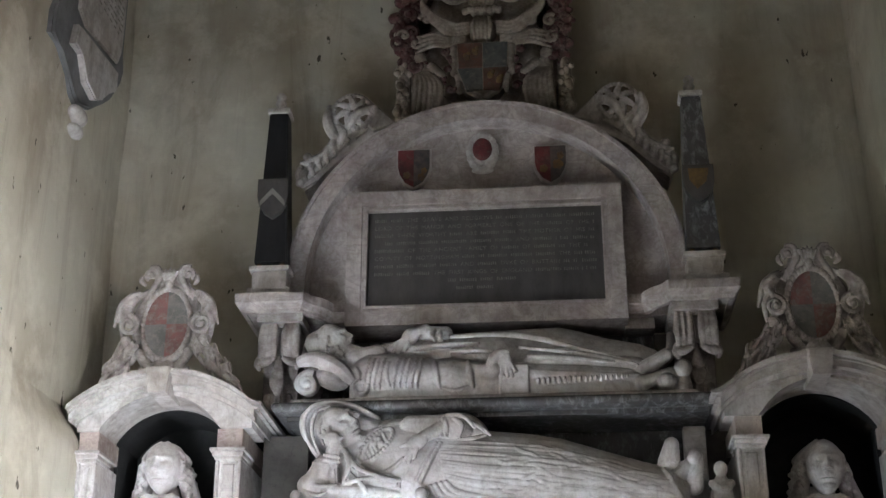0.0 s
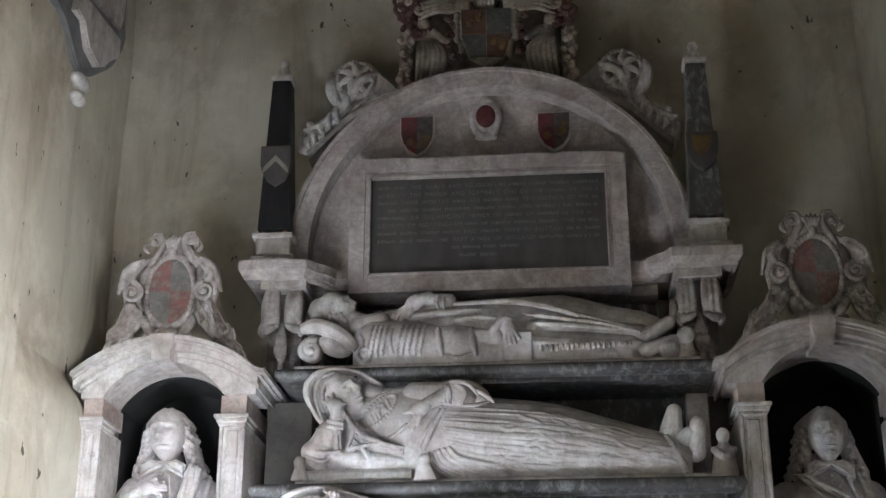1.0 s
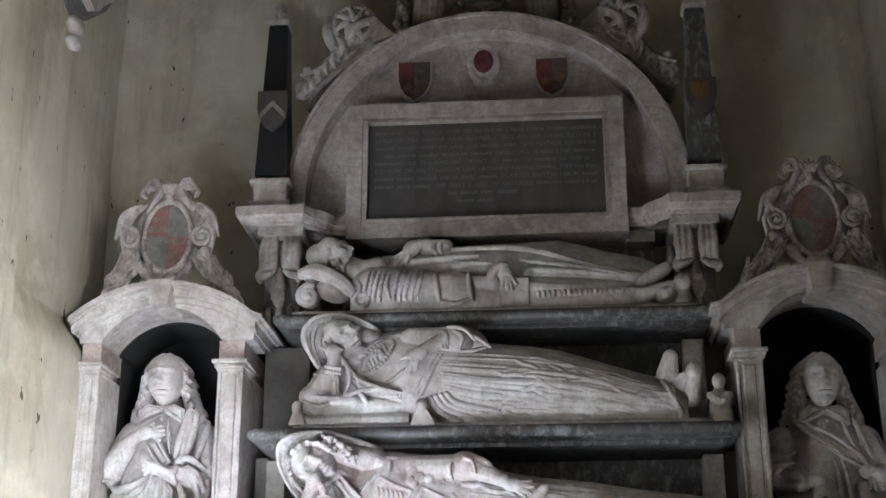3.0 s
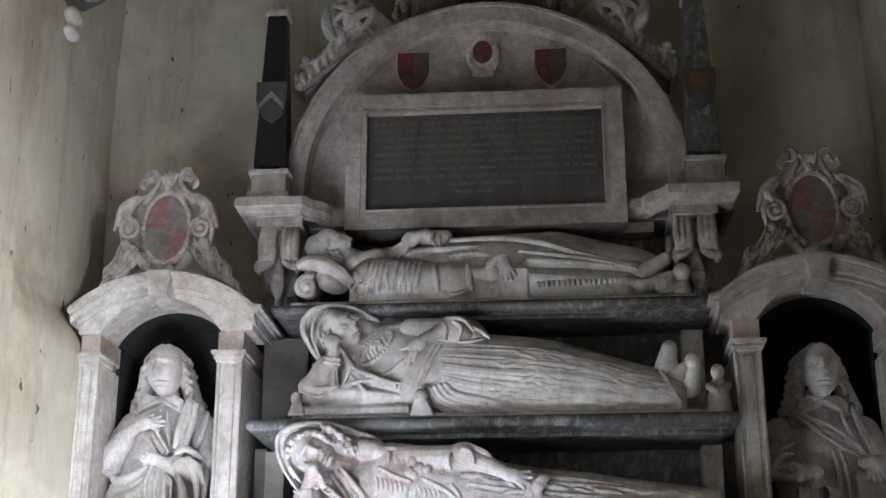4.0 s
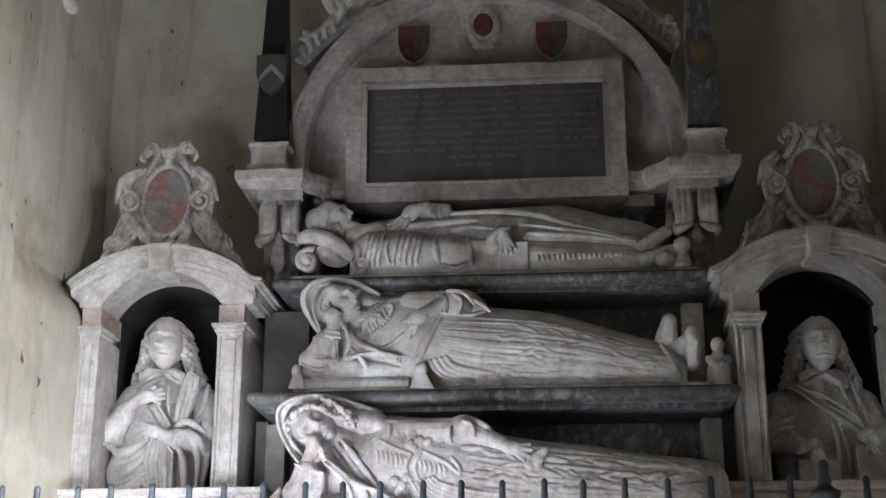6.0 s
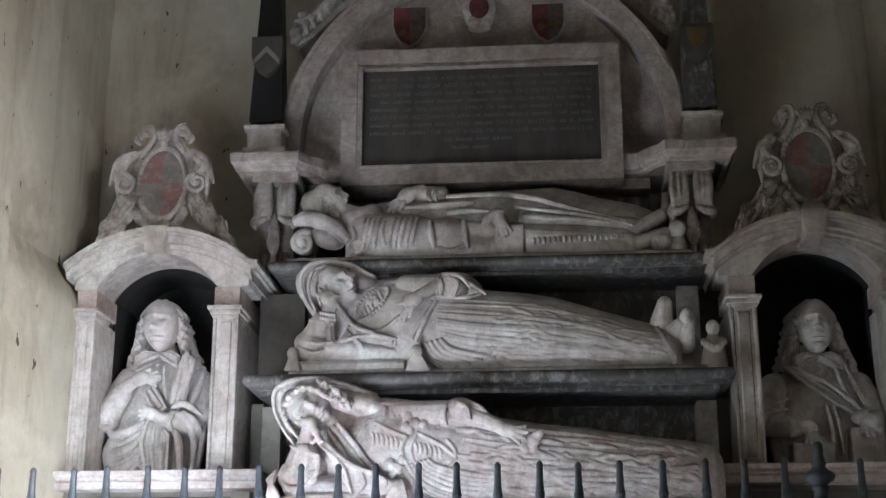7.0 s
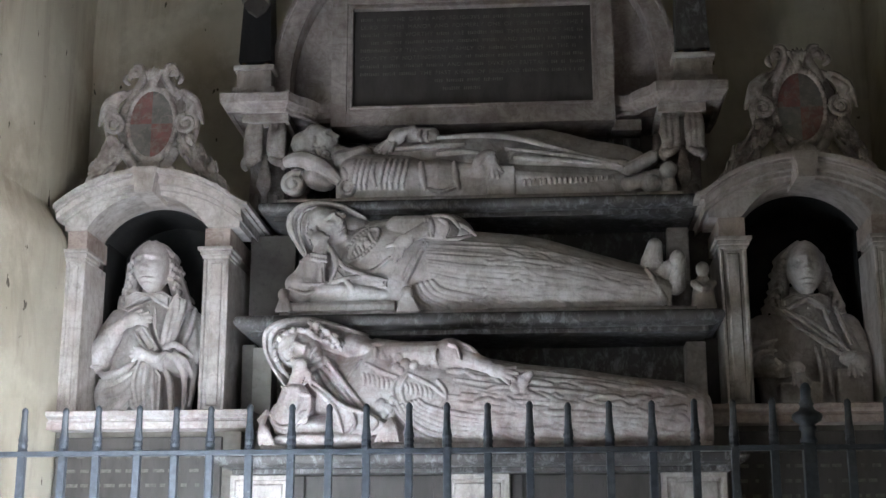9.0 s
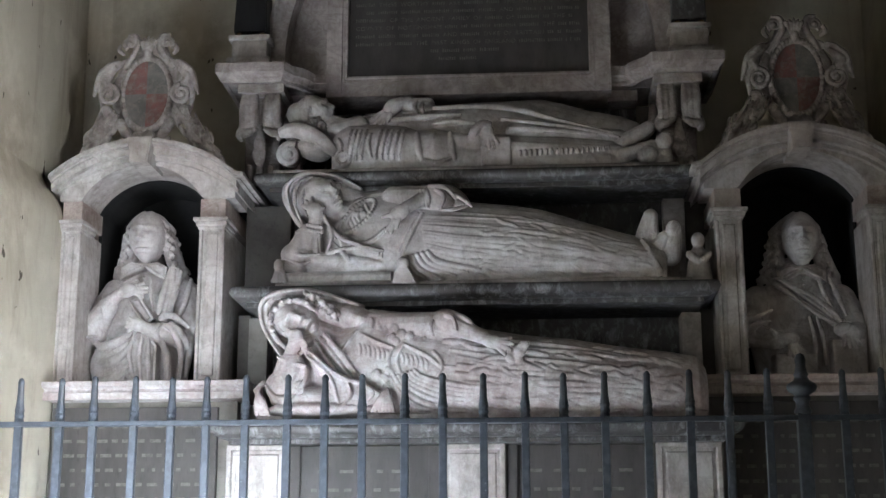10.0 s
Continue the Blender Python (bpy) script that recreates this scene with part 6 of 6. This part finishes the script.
        fingers(bm, P(0.008, 5.905, -0.425), (P(-0.025, 5.905, -0.40), P(-0.034, 5.90, -0.418), P(-0.036, 5.90, -0.437), P(-0.028, 5.905, -0.458)), 0.0115)
        # gathered cloth under the grip
        cloth(bm, [P(0.005, 0, -0.45), P(0.05, 0, -0.47), P(0.095, 0, -0.52), P(0.095, 0, -0.70), P(0.01, 0, -0.70), P(-0.035, 0, -0.63), P(-0.012, 0, -0.53)], 5.925, 6.02)
        folds(bm, [[P(0.0, 5.925, -0.45), P(-0.02, 5.91, -0.56), P(0.005, 5.92, -0.69)], [P(0.03, 5.925, -0.47), P(0.028, 5.905, -0.58), P(0.04, 5.915, -0.70)], [P(0.06, 5.925, -0.49), P(0.07, 5.91, -0.60), P(0.075, 5.915, -0.70)], [P(-0.035, 5.93, -0.63), P(-0.015, 5.905, -0.67), P(0.02, 5.915, -0.70)]], 0.011)
        # cloak wound round the waist
        ball(bm, P(-0.12, 6.03, -0.60), (0.115, 0.095, 0.115), seg=20)
        for z, r in ((-0.485, 0.022), (-0.525, 0.012), (-0.565, 0.026), (-0.61, 0.012), (-0.645, 0.024), (-0.69, 0.014)):
            folds(bm, [[P(-0.215, 6.03, z), P(-0.165, 5.965, z - 0.035), P(-0.09, 5.935, z - 0.02), P(-0.02, 5.94, z * 0.86 - 0.04)]], r)
        # cloak over the shoulder
        cloth(bm, [P(0.135, 0, -0.145), P(0.175, 0, -0.16), P(0.15, 0, -0.30), P(0.125, 0, -0.41), P(0.095, 0, -0.38), P(0.115, 0, -0.28)], 5.955, 6.07)
        folds(bm, [[P(0.135, 5.98, -0.15), P(0.112, 5.95, -0.28), P(0.095, 5.945, -0.38)], [P(0.178, 5.99, -0.165), P(0.155, 5.955, -0.30), P(0.128, 5.945, -0.41)], [P(0.215, 6.04, -0.20), P(0.20, 5.99, -0.32), P(0.165, 5.96, -0.42)],
                   [P(0.10, 5.94, -0.40), P(0.16, 5.93, -0.385), P(0.225, 5.98, -0.43)], [P(0.11, 5.935, -0.43), P(0.165, 5.925, -0.45), P(0.205, 5.95, -0.55), P(0.20, 5.96, -0.68)],
                   [P(0.12, 5.93, -0.50), P(0.145, 5.925, -0.57), P(0.15, 5.94, -0.69)], [P(0.225, 6.02, -0.43), P(0.235, 5.98, -0.53), P(0.215, 6.0, -0.66)], [P(0.15, 5.93, -0.42), P(0.21, 5.94, -0.47), P(0.235, 5.99, -0.56)]], 0.017)
    else:
        # broad sash
        for j, (off, r) in enumerate(((0.0, 0.010), (0.085, 0.010))):
            fold(bm, [P(-0.155 + off * 0.6, 6.0, -0.18 - off * 0.1), P(-0.03 + off * 0.55, 5.965, -0.29 + off * 0.35), P(0.08 + off * 0.5, 5.965, -0.37 + off * 0.3), P(0.16, 5.975, -0.41 + off * 0.2)], r)
        cloth(bm, [P(-0.15, 0, -0.185), P(-0.095, 0, -0.18), P(0.17, 0, -0.375), P(0.15, 0, -0.415)], 5.972, 6.06)
        folds(bm, [[P(0.07, 5.99, -0.19), P(0.10, 5.975, -0.29), P(0.15, 5.975, -0.38)], [P(0.12, 6.0, -0.18), P(0.15, 5.985, -0.27), P(0.18, 5.98, -0.36)], [P(0.02, 5.975, -0.36), P(0.035, 5.965, -0.46), P(0.03, 5.965, -0.58)], [P(0.05, 5.975, -0.36), P(0.07, 5.965, -0.46), P(0.075, 5.965, -0.58)]], 0.012)
        limb(bm, P(-0.18, 6.1, -0.27), P(-0.235, 6.04, -0.42), 0.075, 0.07)
        limb(bm, P(-0.235, 6.03, -0.43), P(-0.13, 5.94, -0.47), 0.06, 0.04)
        folds(bm, [[P(-0.16, 5.94, -0.42), P(-0.135, 5.905, -0.465), P(-0.15, 5.94, -0.51)], [P(-0.24, 5.98, -0.38), P(-0.20, 5.955, -0.36), P(-0.14, 5.98, -0.33)], [P(-0.25, 5.98, -0.45), P(-0.22, 5.955, -0.40), P(-0.15, 5.97, -0.38)]], 0.012)
        limb(bm, P(0.18, 6.1, -0.27), P(0.235, 6.04, -0.42), 0.075, 0.07)
        limb(bm, P(0.235, 6.03, -0.43), P(0.19, 5.93, -0.45), 0.06, 0.042)
        for x, z in ((-0.075, -0.47), (0.165, -0.43)):
            ball(bm, P(x - 0.01, 5.925, z), (0.048, 0.025, 0.034))
            fingers(bm, P(x, 5.92, z), (P(x - 0.02, 5.905, z - 0.07), P(x + 0.004, 5.90, z - 0.08), P(x + 0.028, 5.90, z - 0.08), P(x + 0.05, 5.905, z - 0.066)), 0.0115)
        box(bm, cx - 0.15, cx + 0.03, 5.92, 6.1, at[2], cz - 0.53, 0.01)
        box(bm, cx + 0.10, cx + 0.245, 5.92, 6.1, at[2], cz - 0.47, 0.01)
    return figure("bust", bm, at, label, STATUE, 0.0038, 0)


bust(-1.81, 2.838, -0.12, -1, "marble bust of a long-haired man, hand on chest", (-1.795, 6.12, 2.126))
bust(1.175, 2.777, -0.08, 1, "marble bust of a long-haired man with a sash", (1.163, 6.12, 2.126))

# ---- hanging wall tablet ----
def side_prism(bm, outline, x0, x1, bevel=0.0):
    """A closed outline in y, z, from x0 (wall) to x1 (face)."""
    a = [bm.verts.new((x1, y, z)) for y, z in outline]
    b = [bm.verts.new((x0, y, z)) for y, z in outline]
    n = len(a)
    f = bm.faces.new(a)
    bm.faces.new(b[::-1])
    for i in range(n):
        bm.faces.new((a[i], b[i], b[(i + 1) % n], a[(i + 1) % n]))
    if bevel:
        bmesh.ops.bevel(bm, geom=list(f.edges), offset=bevel, segments=2, affect="EDGES")
    return bm


wt = thing("wall_tablet", (LEFT, 5.7, 4.5), "white marble wall tablet on a grey backing with pendant", "wall monument")
back = [(5.11, 5.9), (5.11, 4.951), (5.17, 4.8709999999999996), (5.13, 4.771), (5.13, 4.651), (5.228, 4.651), (5.27, 4.638), (5.39, 4.58), (5.452, 4.509), (5.531, 4.489), (5.68, 4.546), (5.822, 4.655), (5.956, 4.755), (6.065, 4.903), (6.096, 4.996), (6.044, 5.069), (6.044, 5.9)]
part("backing", side_prism(bmesh.new(), back, LEFT - 0.02, LEFT + 0.04, 0.012), SLATESTONE, wt, "grey stone backing with curved outline")
part("apron", side_prism(bmesh.new(), [(5.35, 4.827), (5.552, 4.845), (5.925, 4.896), (5.931, 4.783), (5.813, 4.717), (5.748, 4.636), (5.658, 4.586), (5.517, 4.607), (5.434, 4.713), (5.324, 4.706)], LEFT + 0.035, LEFT + 0.075, 0.008), MARBLE, wt, "white marble apron")
tb = part("tablet", side_prism(bmesh.new(), [(5.38, 4.935), (5.492, 4.897), (5.958, 4.969), (5.998, 5.061), (5.998, 5.9), (5.38, 5.9)], LEFT + 0.035, LEFT + 0.055, 0.006), MARBLE, wt, "white marble tablet with faint lettering")
bm = bmesh.new()
rng = random.Random(6)
for r in range(12):
    y = 5.60
    while y < 5.95:
        w = rng.uniform(0.015, 0.05)
        box(bm, LEFT + 0.054, LEFT + 0.0565, y, min(y + w, 5.97), 5.12 + 0.035 * r, 5.129 + 0.035 * r)
        y += w + rng.uniform(0.01, 0.04)
tagged(part("worn_lettering", bm, GREY, tb, "illegible worn lettering"), kind="stuff")
bm = bmesh.new()
ball(bm, (LEFT + 0.03, 5.555, 4.447), (0.04, 0.085, 0.043), seg=18)
part("pendant_ball", bm, MARBLE, wt, "white marble pendant ball", True)
part("pendant_ball", ball(bmesh.new(), (LEFT + 0.025, 5.556, 4.365), (0.035, 0.065, 0.034), seg=18), MARBLE, wt, "white marble pendant ball", True)

# loose plaster layer nearer the room, with a ragged edge
bm = bmesh.new()
rng = random.Random(9)
edge = [(4.93 + 0.37 * (4.5 - z) / 1.2 * (0.6 if z < 3.3 else 1) * (z < 4.5) + rng.uniform(-0.012, 0.012), z) for z in [2.7 + 0.06 * i for i in range(56)]]
edge = [(min(e, 5.22), z) for e, z in edge]
side_prism(bm, [(4.2, 2.7)] + edge + [(4.2, 6.0)], LEFT - 0.03, LEFT + 0.02, 0.006)
solid("plaster_patch", bm, PLASTER, (LEFT, 4.6, 2.7), "raised layer of old plaster with a ragged edge", "plaster", kind="structure")

# dark bracket in the shaded corner
bx, by, bz = (1.672, 6.340, 3.723)
bm = boxes((bx - 0.03, RIGHT + 0.01, by - 0.04, BACK + 0.02, bz - 0.012, bz + 0.012), (bx - 0.015, RIGHT + 0.01, by - 0.02, BACK + 0.02, bz + 0.012, bz + 0.03), bevel=0.004)
solid("wall_bracket", bm, SLATE, (bx, by, bz), "small dark stone bracket in the corner", "bracket")

# ---- iron fence before the tomb ----
FY = 4.75
fence = thing("iron_fence", (C, FY, 0), "blue-grey painted iron fence with spear tips", "fence")
part("rail", boxes((LEFT + 0.01, RIGHT - 0.01, FY - 0.02, FY + 0.02, 1.834, 1.852), bevel=0.003), IRON, fence, "flat iron top rail")
part("rail", boxes((LEFT + 0.01, RIGHT - 0.01, FY - 0.02, FY + 0.02, 0.20, 0.22), bevel=0.003), IRON, fence, "flat iron bottom rail")
bm = boxes((-0.0135, 0.0135, -0.0135, 0.0135, 0.05, 1.85), bevel=0.003)
lathe(bm, 0, 0, [(0.014, 1.845), (0.0185, 1.856), (0.0155, 1.866), (0.0185, 1.876), (0.0155, 1.886), (0.018, 1.896), (0.0155, 1.908), (0.013, 1.93), (0.011, 1.985), (0.0125, 1.998), (0.009, 2.008), (0.002, 2.013)], 10)
bar_mesh = bpy.data.meshes.new("bar")
bm.to_mesh(bar_mesh)
bm.free()
bar_mesh.materials.append(IRON)
rng = random.Random(4)
for k in range(-2, 26):
    x = -1.857 + 0.1368 * min(k, 6) + 0.1408 * max(0, min(k - 6, 11)) + 0.135 * max(0, k - 17)
    if k == 20:
        continue
    bar = new("bar", bar_mesh)
    bar.parent = fence
    bar.location = (x - C, rng.uniform(-0.003, 0.003), rng.uniform(-0.004, 0.004))
    bar.rotation_euler = (rng.uniform(-0.004, 0.004), rng.uniform(-0.005, 0.005), 0)
x = 0.906
post = part("post", boxes((x - 0.022, x + 0.022, FY - 0.022, FY + 0.022, 0.0, 1.86), bevel=0.004), IRON, fence, "square iron standard with an urn finial")
part("finial", lathe(bmesh.new(), x, FY, [(0.022, 1.855), (0.03, 1.86), (0.03, 1.868), (0.024, 1.88), (0.024, 1.90), (0.03, 1.906), (0.03, 1.914), (0.024, 1.92), (0.047, 1.935), (0.053, 1.948), (0.05, 1.958), (0.028, 1.972), (0.022, 1.985), (0.026, 1.993), (0.022, 2.0), (0.018, 2.02), (0.019, 2.045), (0.014, 2.062), (0.003, 2.068)]), IRON, post, "turned iron urn finial", True)
